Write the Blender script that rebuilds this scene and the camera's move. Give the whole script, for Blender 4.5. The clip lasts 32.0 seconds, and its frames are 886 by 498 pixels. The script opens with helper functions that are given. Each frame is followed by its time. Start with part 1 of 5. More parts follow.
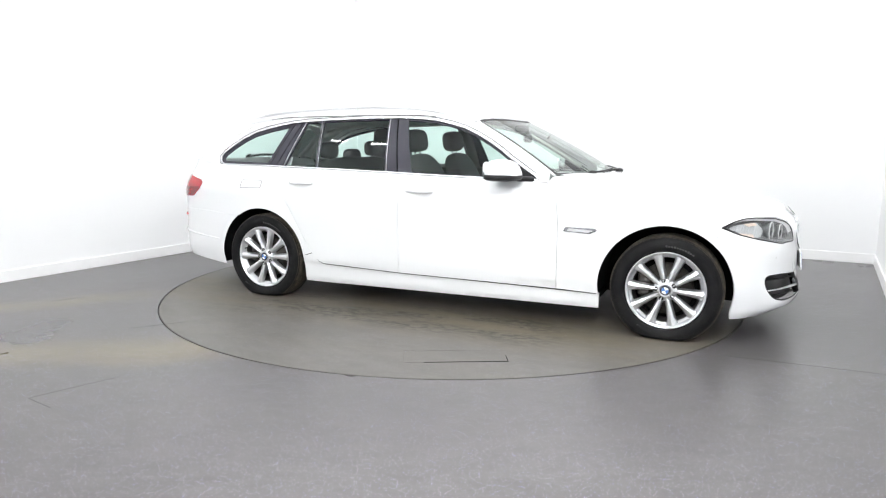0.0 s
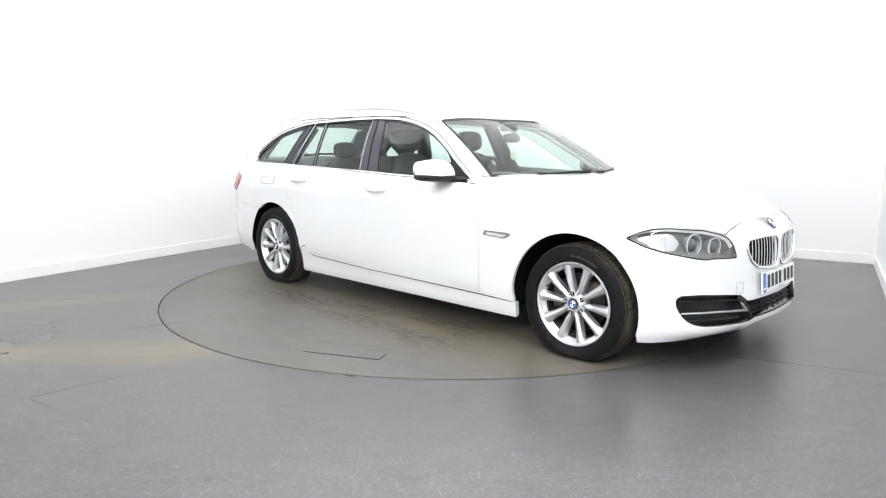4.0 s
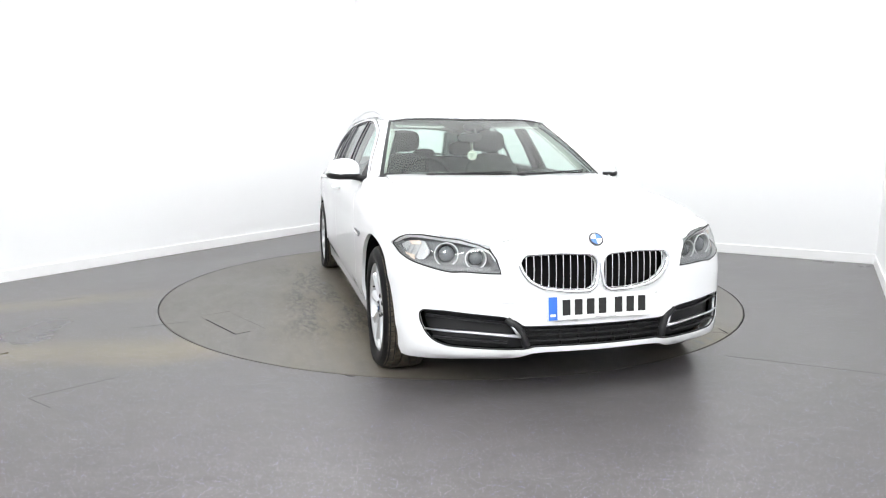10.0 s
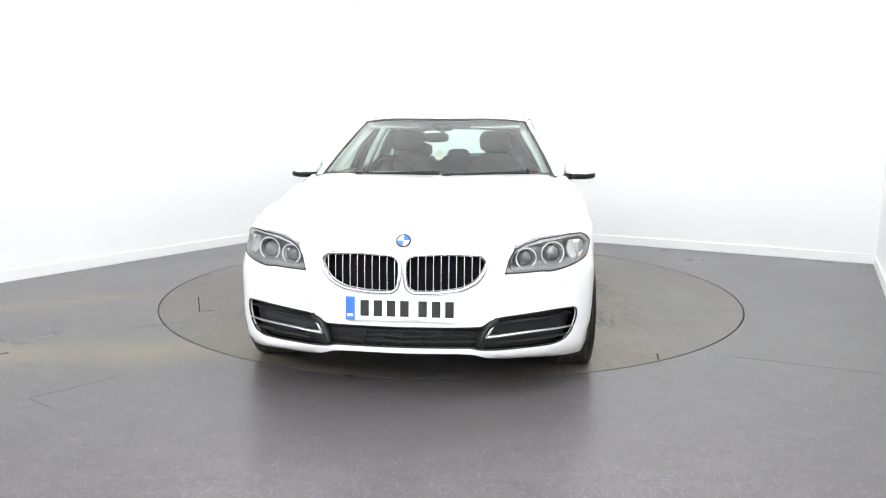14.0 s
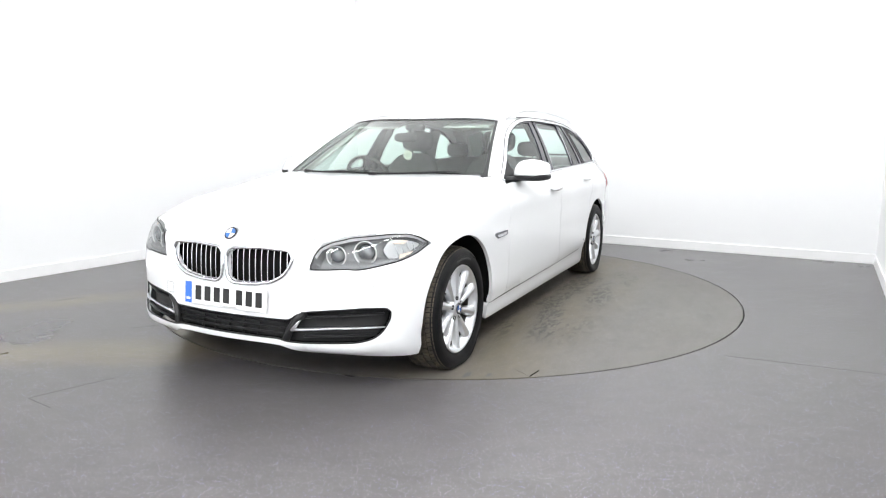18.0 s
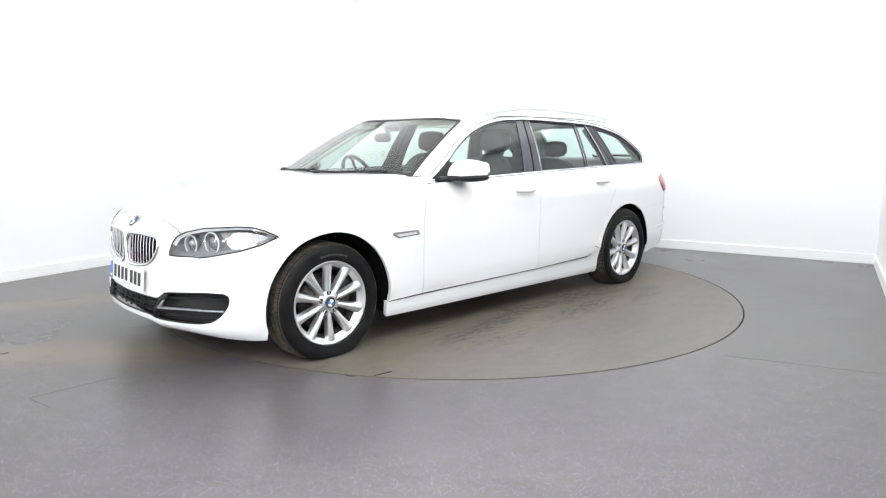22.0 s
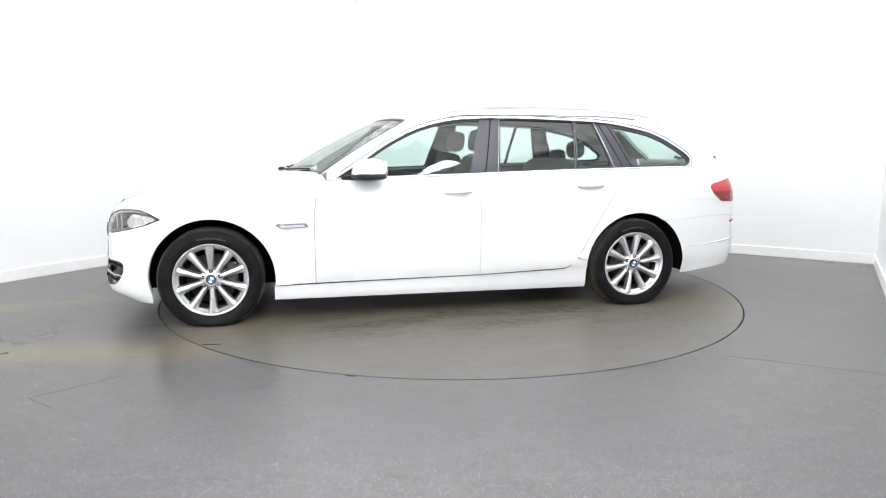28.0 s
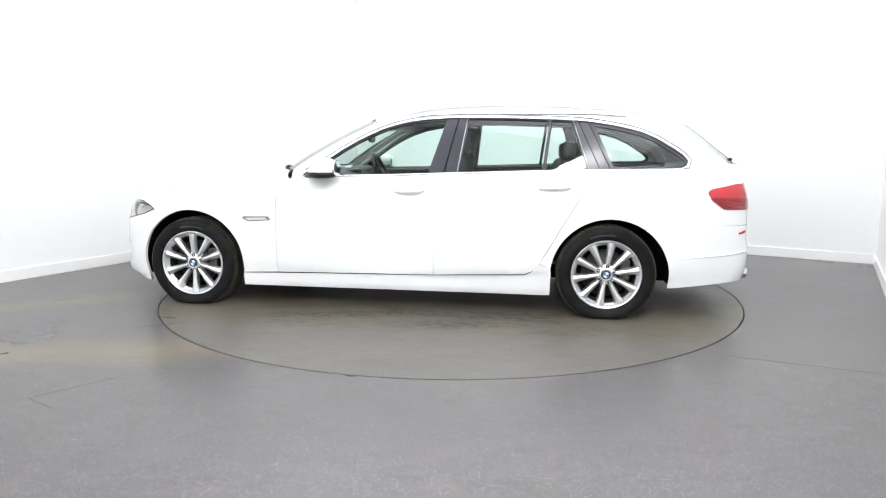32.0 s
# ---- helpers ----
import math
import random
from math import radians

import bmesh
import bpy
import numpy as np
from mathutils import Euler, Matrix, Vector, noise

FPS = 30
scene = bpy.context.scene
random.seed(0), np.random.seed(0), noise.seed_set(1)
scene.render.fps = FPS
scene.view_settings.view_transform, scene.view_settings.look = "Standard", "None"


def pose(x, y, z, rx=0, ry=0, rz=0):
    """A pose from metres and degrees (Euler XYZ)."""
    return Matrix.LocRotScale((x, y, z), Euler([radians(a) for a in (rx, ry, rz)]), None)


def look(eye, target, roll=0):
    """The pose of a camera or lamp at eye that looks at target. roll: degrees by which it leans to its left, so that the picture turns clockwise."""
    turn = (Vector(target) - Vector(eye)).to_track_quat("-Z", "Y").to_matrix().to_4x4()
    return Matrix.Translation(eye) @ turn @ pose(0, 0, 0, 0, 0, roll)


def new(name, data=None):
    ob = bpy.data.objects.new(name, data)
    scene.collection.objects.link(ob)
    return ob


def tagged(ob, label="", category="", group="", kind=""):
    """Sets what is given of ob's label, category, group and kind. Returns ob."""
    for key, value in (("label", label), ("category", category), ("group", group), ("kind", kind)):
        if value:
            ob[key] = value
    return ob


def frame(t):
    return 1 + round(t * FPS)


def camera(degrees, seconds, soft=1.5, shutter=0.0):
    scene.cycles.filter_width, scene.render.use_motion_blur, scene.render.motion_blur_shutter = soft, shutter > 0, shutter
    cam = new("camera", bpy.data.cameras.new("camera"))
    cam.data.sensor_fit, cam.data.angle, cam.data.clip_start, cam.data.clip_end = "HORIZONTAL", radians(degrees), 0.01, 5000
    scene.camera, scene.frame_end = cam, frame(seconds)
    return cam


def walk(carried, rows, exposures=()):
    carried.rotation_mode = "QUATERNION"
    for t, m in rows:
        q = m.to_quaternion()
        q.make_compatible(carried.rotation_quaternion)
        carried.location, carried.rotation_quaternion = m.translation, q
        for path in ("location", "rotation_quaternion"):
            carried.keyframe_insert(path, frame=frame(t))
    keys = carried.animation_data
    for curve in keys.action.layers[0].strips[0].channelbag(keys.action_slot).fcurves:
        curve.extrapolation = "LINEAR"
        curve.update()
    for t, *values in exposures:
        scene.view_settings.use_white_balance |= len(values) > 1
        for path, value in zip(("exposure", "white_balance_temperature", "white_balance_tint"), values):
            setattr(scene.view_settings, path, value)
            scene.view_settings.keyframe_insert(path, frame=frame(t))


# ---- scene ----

from mathutils.geometry import delaunay_2d_cdt as CDT

# ---------------------------------------------------------------- camera
EYE = Vector((0.0, -5.435, 1.168))
YAW, PITCH = radians(-0.616), radians(-8.972)
AHEAD = Vector((math.sin(YAW) * math.cos(PITCH), math.cos(YAW) * math.cos(PITCH), math.sin(PITCH)))
cam = camera(68.08, 32.0, soft=1.15)
STAND = look(EYE, EYE + AHEAD, 0.182)
walk(cam, [(0.0, STAND), (32.0, STAND)], [(0.0, 0.0), (32.0, 0.0)])

# ---------------------------------------------------------------- light
world = bpy.data.worlds.new("room_dark")
world.use_nodes = True
world.node_tree.nodes["Background"].inputs[0].default_value = (0.9, 0.95, 1.0, 1)
world.node_tree.nodes["Background"].inputs[1].default_value = 0.05
scene.world = world
PANEL_GLOW = 36.0
SOFT_GLOW = 2.30


# ---------------------------------------------------------------- materials
def mat(name, color=(0.8, 0.8, 0.8), rough=0.5, metal=0.0, coat=0.0, spec=0.5, emit=None, glow=0.0):
    m = bpy.data.materials.new(name)
    m.use_nodes = True
    b = m.node_tree.nodes["Principled BSDF"]
    b.inputs["Base Color"].default_value = (*color, 1)
    b.inputs["Roughness"].default_value = rough
    b.inputs["Metallic"].default_value = metal
    b.inputs["Coat Weight"].default_value = coat
    b.inputs["Coat Roughness"].default_value = 0.04
    b.inputs["Specular IOR Level"].default_value = spec
    if emit:
        b.inputs["Emission Color"].default_value = (*emit, 1)
        b.inputs["Emission Strength"].default_value = glow
    return m


def nodes_of(m):
    return m.node_tree.nodes, m.node_tree.links, m.node_tree.nodes["Principled BSDF"]


def coords(m, scale=1.0, space="Object"):
    n, l, _ = nodes_of(m)
    tc = n.new("ShaderNodeTexCoord")
    mp = n.new("ShaderNodeMapping")
    mp.inputs["Scale"].default_value = (scale, scale, scale) if not isinstance(scale, tuple) else scale
    mp.inputs["Location"].default_value = (0.0, 0.0, 0.37)
    l.new(tc.outputs[space], mp.inputs["Vector"])
    return mp.outputs["Vector"]


def noise_node(m, scale, detail=4.0, rough=0.55, vec=None):
    n, l, _ = nodes_of(m)
    t = n.new("ShaderNodeTexNoise")
    t.inputs["Scale"].default_value = scale
    t.inputs["Detail"].default_value = detail
    t.inputs["Roughness"].default_value = rough
    l.new(vec if vec is not None else coords(m), t.inputs["Vector"])
    return t.outputs["Fac"]


def ramp(m, fac, stops):
    n, l, _ = nodes_of(m)
    r = n.new("ShaderNodeValToRGB")
    el = r.color_ramp.elements
    while len(el) < len(stops):
        el.new(0.5)
    for e, (pos, c) in zip(el, stops):
        e.position = pos
        e.color = (*c, 1) if isinstance(c, tuple) else (c, c, c, 1)
    l.new(fac, r.inputs["Fac"])
    return r.outputs["Color"]


def mix(m, fac, a, b, mode="MIX"):
    n, l, _ = nodes_of(m)
    x = n.new("ShaderNodeMix")
    x.data_type = "RGBA"
    x.blend_type = mode
    for sock, v in ((0, fac), (6, a), (7, b)):
        if isinstance(v, (int, float)):
            x.inputs[sock].default_value = v
        elif isinstance(v, tuple):
            x.inputs[sock].default_value = (*v, 1)
        else:
            l.new(v, x.inputs[sock])
    return x.outputs[2]


def arith(m, op, a, b=0.0):
    n, l, _ = nodes_of(m)
    x = n.new("ShaderNodeMath")
    x.operation = op
    for i, v in enumerate((a, b)):
        if isinstance(v, (int, float)):
            x.inputs[i].default_value = v
        else:
            l.new(v, x.inputs[i])
    return x.outputs[0]


def bump(m, height, strength=0.2, dist=0.002):
    n, l, b = nodes_of(m)
    bp = n.new("ShaderNodeBump")
    bp.inputs["Strength"].default_value = strength
    bp.inputs["Distance"].default_value = dist
    l.new(height, bp.inputs["Height"])
    l.new(bp.outputs["Normal"], b.inputs["Normal"])


def feed(m, sock, out):
    n, l, b = nodes_of(m)
    l.new(out, b.inputs[sock])


def glass(name, tint=(0.86, 0.94, 0.91), gloss=0.065):
    m = bpy.data.materials.new(name)
    m.use_nodes = True
    n, l = m.node_tree.nodes, m.node_tree.links
    n.clear()
    out = n.new("ShaderNodeOutputMaterial")
    mx = n.new("ShaderNodeMixShader")
    lw = n.new("ShaderNodeLayerWeight")
    lw.inputs["Blend"].default_value = 0.5
    pw, sc = n.new("ShaderNodeMath"), n.new("ShaderNodeMath")
    pw.operation, sc.operation = "POWER", "MULTIPLY_ADD"
    pw.inputs[1].default_value = 5.0
    sc.inputs[1].default_value, sc.inputs[2].default_value = 1 - gloss, gloss
    l.new(lw.outputs["Facing"], pw.inputs[0])
    l.new(pw.outputs[0], sc.inputs[0])
    tr = n.new("ShaderNodeBsdfTransparent")
    tr.inputs["Color"].default_value = (*tint, 1)
    gl = n.new("ShaderNodeBsdfGlossy")
    gl.inputs["Roughness"].default_value = 0.005
    l.new(sc.outputs[0], mx.inputs[0])
    l.new(tr.outputs[0], mx.inputs[1])
    l.new(gl.outputs[0], mx.inputs[2])
    l.new(mx.outputs[0], out.inputs[0])
    return m


PAINT = mat("white_car_paint", (0.765, 0.775, 0.785), 0.35, 0, 1.0)
feed(PAINT, "Base Color", ramp(PAINT, noise_node(PAINT, 2.0, 3), [(0.3, (0.755, 0.765, 0.775)), (0.7, (0.775, 0.785, 0.795))]))
BLACK = mat("black_plastic", (0.013, 0.013, 0.014), 0.45, spec=0.28)
bump(BLACK, noise_node(BLACK, 400.0), 0.15, 0.0005)
GLOSSBLACK = mat("gloss_black_trim", (0.050, 0.050, 0.063), 0.22, 0, 0.0, 0.6)
# near-black with the shade of cavities in its colour; also joints and wiper rubber
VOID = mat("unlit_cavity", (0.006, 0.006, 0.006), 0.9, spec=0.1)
CHROME = mat("chrome", (0.82, 0.83, 0.85), 0.08, 1.0)
RAIL = mat("pale_anodised_rail", (0.76, 0.77, 0.78), 0.3, 0.4)
SATIN = mat("satin_aluminium", (0.62, 0.63, 0.65), 0.3, 1.0)
ALLOY = mat("painted_alloy", (0.70, 0.71, 0.73), 0.28, 0.88, 0.3)
BRAKE = mat("brake_steel", (0.14, 0.135, 0.13), 0.5, 0.8)
feed(BRAKE, "Base Color", ramp(BRAKE, noise_node(BRAKE, 40.0), [(0.35, (0.05, 0.042, 0.036)), (0.65, (0.10, 0.095, 0.09))]))
TYRE = mat("tyre_rubber", (0.009, 0.009, 0.010), 0.5, spec=0.13)
feed(TYRE, "Base Color", ramp(TYRE, noise_node(TYRE, 14.0, 6), [(0.35, (0.006, 0.006, 0.007)), (0.75, (0.012, 0.0118, 0.0115))]))
bump(TYRE, noise_node(TYRE, 220.0), 0.2, 0.001)
TREAD = mat("dusty_tread_rubber", (0.06, 0.052, 0.04), 0.85)
feed(TREAD, "Base Color", ramp(TREAD, noise_node(TREAD, 25.0, 6), [(0.3, (0.022, 0.020, 0.017)), (0.7, (0.085, 0.069, 0.047))]))
PANE = glass("car_glass", (0.82, 0.94, 0.90))
SHIELD = glass("windscreen_glass", (0.79, 0.895, 0.84), 0.045)
LENS = glass("lamp_lens", (0.97, 0.98, 0.98))
REDLENS = mat("red_lamp_lens", (0.42, 0.010, 0.020), 0.15, 0, 0.6)
REDDARK = mat("dark_red_lamp_lens", (0.20, 0.004, 0.010), 0.15, 0, 0.5)
AMBER = mat("amber_reflector", (0.76, 0.64, 0.55), 0.25)
CLOTH = mat("charcoal_cloth", (0.075, 0.075, 0.077), 0.9)
bump(CLOTH, noise_node(CLOTH, 300.0), 0.12, 0.001)
TRIM = mat("dark_grey_cabin_trim", (0.09, 0.091, 0.092), 0.7)
HEADLINER = mat("pale_headliner", (0.58, 0.58, 0.56), 0.9)
WHITEPLATE = mat("reflective_white", (0.80, 0.81, 0.80), 0.4)
INK = mat("black_ink", (0.012, 0.012, 0.012), 0.5)
BLUE = mat("blue_enamel", (0.035, 0.15, 0.60), 0.3)
ENAMEL = mat("pale_blue_enamel", (0.07, 0.19, 0.52), 0.15, 0, 1.0)
GLASSEDGE = mat("ground_glass_edge", (0.46, 0.53, 0.50), 0.2, spec=0.6)
CREAM = mat("white_card", (0.78, 0.78, 0.70), 0.7)
MIRROR = mat("mirror_glass", (0.85, 0.87, 0.88), 0.02, 1.0)


# ---------------------------------------------------------------- mesh helpers
def finish(bm, name, material, parent=None, smooth=True, label=""):
    me = bpy.data.meshes.new(name)
    bm.normal_update()
    bm.to_mesh(me)
    bm.free()
    me.materials.append(material)
    if smooth:
        for poly in me.polygons:
            poly.use_smooth = True
    ob = new(name, me)
    if parent is not None:
        ob.parent = parent
    if label:
        ob["label"] = label
    return ob


def part(name, bm, material, parent, label="", smooth=False):
    return finish(bm, name, material, parent, smooth, label)


def spline(pts):
    """A smooth function through (x, value) pairs, flat beyond the ends."""
    xs = [a for a, _ in pts]
    ys = [b for _, b in pts]
    n = len(xs)
    d = [(ys[i + 1] - ys[i]) / (xs[i + 1] - xs[i]) for i in range(n - 1)]
    s = [d[0]] + [0 if d[i - 1] * d[i] <= 0 else 2 * d[i - 1] * d[i] / (d[i - 1] + d[i]) for i in range(1, n - 1)] + [d[-1]]

    def value(x):
        if x <= xs[0]:
            return ys[0]
        if x >= xs[-1]:
            return ys[-1]
        i = next(k for k in range(n - 1) if x <= xs[k + 1])
        h = xs[i + 1] - xs[i]
        t = (x - xs[i]) / h
        return ((2 * t ** 3 - 3 * t * t + 1) * ys[i] + (t ** 3 - 2 * t * t + t) * h * s[i]
                + (-2 * t ** 3 + 3 * t * t) * ys[i + 1] + (t ** 3 - t * t) * h * s[i + 1])
    return value


def smoothstep(x, a, b):
    t = min(1.0, max(0.0, (x - a) / (b - a)))
    return t * t * (3 - 2 * t)


def rounded(pts, r=0.02, n=5):
    """A polygon with its corners rounded by r (or as much as fits)."""
    out = []
    m = len(pts)
    for i in range(m):
        p, q, s = Vector(pts[i - 1]), Vector(pts[i]), Vector(pts[(i + 1) % m])
        a, b = p - q, s - q
        k = min(r, a.length * 0.48, b.length * 0.48)
        a, b = q + a.normalized() * k, q + b.normalized() * k
        for j in range(n + 1):
            t = j / n
            out.append(((1 - t) ** 2 * a + 2 * t * (1 - t) * q + t * t * b)[:])
    return out


def densify(pts, step):
    out = []
    for i, p in enumerate(pts):
        q = pts[(i + 1) % len(pts)]
        n = max(1, math.ceil(math.hypot(q[0] - p[0], q[1] - p[1]) / step))
        out += [(p[0] + (q[0] - p[0]) * k / n, p[1] + (q[1] - p[1]) * k / n) for k in range(n)]
    return out


def inside(p, poly):
    c, j = False, len(poly) - 1
    for i in range(len(poly)):
        (xi, yi), (xj, yj) = poly[i], poly[j]
        if (yi > p[1]) != (yj > p[1]) and p[0] < (xj - xi) * (p[1] - yi) / (yj - yi) + xi:
            c = not c
        j = i
    return c


def near_edge(p, poly, d):
    q = Vector(p)
    for i in range(len(poly)):
        a, b = Vector(poly[i - 1]), Vector(poly[i])
        ab = b - a
        t = 0 if ab.length_squared == 0 else max(0, min(1, (q - a).dot(ab) / ab.length_squared))
        if (a + ab * t - q).length < d:
            return True
    return False


def edge_distance(p, poly):
    q, best = Vector(p), 9.0
    for i in range(len(poly)):
        a, b = Vector(poly[i - 1]), Vector(poly[i])
        ab = b - a
        t = 0 if ab.length_squared == 0 else max(0, min(1, (q - a).dot(ab) / ab.length_squared))
        best = min(best, (a + ab * t - q).length)
    return best


def sheet(name, outline, surf, material, parent, holes=(), step=0.05, lip=0.018, flip=False, label="", mirror=False, lift=0.0):
    """A thin panel: a flat outline with holes, meshed finely and laid on surf(a, b) -> Vector, its rims turned inward by lip.
    mirror: on the car's other side. flip: turn the faces round."""
    loops = [densify(outline, step * 0.6)] + [densify(h, step * 0.6) for h in holes]
    verts, edges = [], []
    for lp in loops:
        k = len(verts)
        verts += [Vector(p) for p in lp]
        edges += [(k + i, k + (i + 1) % len(lp)) for i in range(len(lp))]
    lo = [min(p[i] for p in outline) for i in (0, 1)]
    hi = [max(p[i] for p in outline) for i in (0, 1)]
    nx, ny = int((hi[0] - lo[0]) / step) + 1, int((hi[1] - lo[1]) / step) + 1
    for i in range(1, nx + 1):
        for j in range(1, ny + 1):
            p = (lo[0] + (i - 0.5 + 0.25 * (j % 2)) * step, lo[1] + (j - 0.5) * step)
            if inside(p, outline) and not any(inside(p, h) for h in holes) and not any(near_edge(p, lp, step * 0.45) for lp in loops):
                verts.append(Vector(p))
    vs, _, fs, *_ = CDT(verts, edges, [], 0, 1e-6)
    bm = bmesh.new()
    sgn = -1 if mirror else 1
    e = 1e-3

    def at(p):
        v = surf(p[0], p[1])
        return v

    def normal(p):
        a = at((p[0] + e, p[1])) - at((p[0] - e, p[1]))
        b = at((p[0], p[1] + e)) - at((p[0], p[1] - e))
        n = a.cross(b)
        return n.normalized() * (-1 if flip else 1)
    norms = [normal(p) for p in vs]
    bv = []
    for p, n in zip(vs, norms):
        q = at(p) + n * lift
        bv.append(bm.verts.new((q.x, q.y * sgn, q.z)))
    turn = flip != mirror
    for f in fs:
        c = (sum(vs[i][0] for i in f) / len(f), sum(vs[i][1] for i in f) / len(f))
        if inside(c, outline) and not any(inside(c, h) for h in holes):
            ids = [bv[i] for i in f]
            try:
                bm.faces.new(ids[::-1] if turn else ids)
            except ValueError:
                pass
    loose = [v for v in bv if not v.link_faces]
    index = {v: i for i, v in enumerate(bv)}
    if lip:
        rim = [ed for ed in bm.edges if len(ed.link_faces) == 1]
        lips = []
        for ed in rim:
            for lp in ed.link_faces[0].loops:
                if lp.edge == ed:
                    a, b = lp.vert, lp.link_loop_next.vert
            lips.append((a, b))
        made = {}
        for a, b in lips:
            for v in (a, b):
                if v not in made:
                    n = norms[index[v]]
                    made[v] = (bm.verts.new(v.co), bm.verts.new(v.co - Vector((n.x, n.y * sgn, n.z)) * lip))
            bm.faces.new((made[b][0], made[a][0], made[a][1], made[b][1]))
    for v in loose:
        bm.verts.remove(v)
    bm.verts.index_update()
    told = [(0.0, 0.0, 0.0)] * len(bm.verts)
    for v, i in index.items():
        if v.is_valid:
            told[v.index] = (norms[i].x, norms[i].y * sgn, norms[i].z)
    ob = finish(bm, name, material, parent, True, label)
    ob.data.normals_split_custom_set_from_vertices(told)
    return ob


def tube(bm, path, radius, sides=8, closed=False, squash=1.0, up=Vector((0, 0, 1))):
    """A rod along a list of Vectors; radius may be a function of 0..1."""
    n = len(path)
    rings = []
    for i, p in enumerate(path):
        a = path[i - 1] if i or closed else path[0]
        b = path[(i + 1) % n] if i < n - 1 or closed else path[-1]
        d = (b - a).normalized()
        s = d.cross(up)
        s = s.normalized() if s.length > 1e-4 else d.orthogonal().normalized()
        t = s.cross(d).normalized()
        r = radius(i / max(1, n - 1)) if callable(radius) else radius
        rings.append([bm.verts.new(p + s * math.cos(2 * math.pi * k / sides) * r + t * math.sin(2 * math.pi * k / sides) * r * squash) for k in range(sides)])
    for i in range(n if closed else n - 1):
        a, b = rings[i], rings[(i + 1) % n]
        for k in range(sides):
            bm.faces.new((a[k], a[(k + 1) % sides], b[(k + 1) % sides], b[k]))
    if not closed:
        bm.faces.new(rings[0][::-1])
        bm.faces.new(rings[-1])
    bmesh.ops.recalc_face_normals(bm, faces=bm.faces[:])
    return bm


def strip(bm, a, b):
    """Quads between two equally long lists of points."""
    va, vb = [bm.verts.new(p) for p in a], [bm.verts.new(p) for p in b]
    for i in range(len(a) - 1):
        bm.faces.new((va[i], va[i + 1], vb[i + 1], vb[i]))
    return bm


def lathe(bm, profile, seg=64, axis="y"):
    """Turns (radius, along) points round an axis."""
    rings = []
    for r, h in profile:
        ring = []
        for k in range(seg):
            a = 2 * math.pi * k / seg
            c, s = r * math.cos(a), r * math.sin(a)
            ring.append(bm.verts.new((c, h, s) if axis == "y" else (c, s, h)))
        rings.append(ring)
    for a, b in zip(rings, rings[1:]):
        for k in range(seg):
            bm.faces.new((a[k], a[(k + 1) % seg], b[(k + 1) % seg], b[k]))
    bmesh.ops.recalc_face_normals(bm, faces=bm.faces[:])
    return bm


def block(bm, size, at=(0, 0, 0), turn=None, bevel=0.0, seg=2):
    """A box with bevelled edges, added to bm."""
    got = bmesh.ops.create_cube(bm, size=1.0)
    vs = got["verts"]
    m = Matrix.Translation(at) @ (turn.to_4x4() if turn else Matrix.Identity(4)) @ Matrix.Diagonal((*size, 1))
    bmesh.ops.transform(bm, matrix=m, verts=vs)
    if bevel:
        es = list({e for v in vs for e in v.link_edges})
        bmesh.ops.bevel(bm, geom=es, offset=bevel, segments=seg, affect="EDGES", profile=0.5)
    return bm


def superball(bm, c, s, n=2.6, seg=28, rings=16, cut=None):
    """A rounded box; cut (low, high) keeps only heights between those shares of -1..1."""
    def pw(v, e):
        return math.copysign(abs(v) ** e, v)
    grid = []
    lo, hi = cut if cut else (-1, 1)
    for i in range(rings + 1):
        a = math.asin(max(-1, min(1, lo + (hi - lo) * i / rings))) if cut else -math.pi / 2 + math.pi * i / rings
        row = []
        for k in range(seg):
            b = 2 * math.pi * k / seg
            row.append(bm.verts.new((c[0] + s[0] * pw(math.cos(a), 2 / n) * pw(math.cos(b), 2 / n), c[1] + s[1] * pw(math.cos(a), 2 / n) * pw(math.sin(b), 2 / n), c[2] + s[2] * pw(math.sin(a), 2 / n))))
        grid.append(row)
    for a, b in zip(grid, grid[1:]):
        for k in range(seg):
            bm.faces.new((a[k], a[(k + 1) % seg], b[(k + 1) % seg], b[k]))
    bm.faces.new(grid[0][::-1])
    bm.faces.new(grid[-1])
    return bm

# ---------------------------------------------------------------- the room
SIDE = Vector((0.494, 0.869, 0)).normalized()      # along the long walls
ACROSS = Vector((SIDE.y, -SIDE.x, 0))              # along the back wall
CORNER = Vector((-1.367, 4.330, 0))
WIDTH, DEPTH, HEIGHT = 6.50, 11.6, 3.42


def room_pt(a, b, z=0.0):
    """a metres along the back wall from the far corner, b metres back along the side wall."""
    p = CORNER + ACROSS * a - SIDE * b
    return Vector((p.x, p.y, z))


def slab(name, a0, a1, b0, b1, z0, z1, material, label, bevel=0.0):
    bm = bmesh.new()
    vs = [bm.verts.new(room_pt(a, b, z)) for z in (z0, z1) for a, b in ((a0, b0), (a1, b0), (a1, b1), (a0, b1))]
    for f in ((3, 2, 1, 0), (4, 5, 6, 7), (0, 1, 5, 4), (1, 2, 6, 5), (2, 3, 7, 6), (3, 0, 4, 7)):
        bm.faces.new([vs[i] for i in f])
    bmesh.ops.recalc_face_normals(bm, faces=bm.faces[:])
    if bevel:
        bmesh.ops.bevel(bm, geom=bm.edges[:], offset=bevel, segments=2, affect="EDGES", profile=0.5)
    return tagged(finish(bm, name, material, None, False), label, kind="structure")


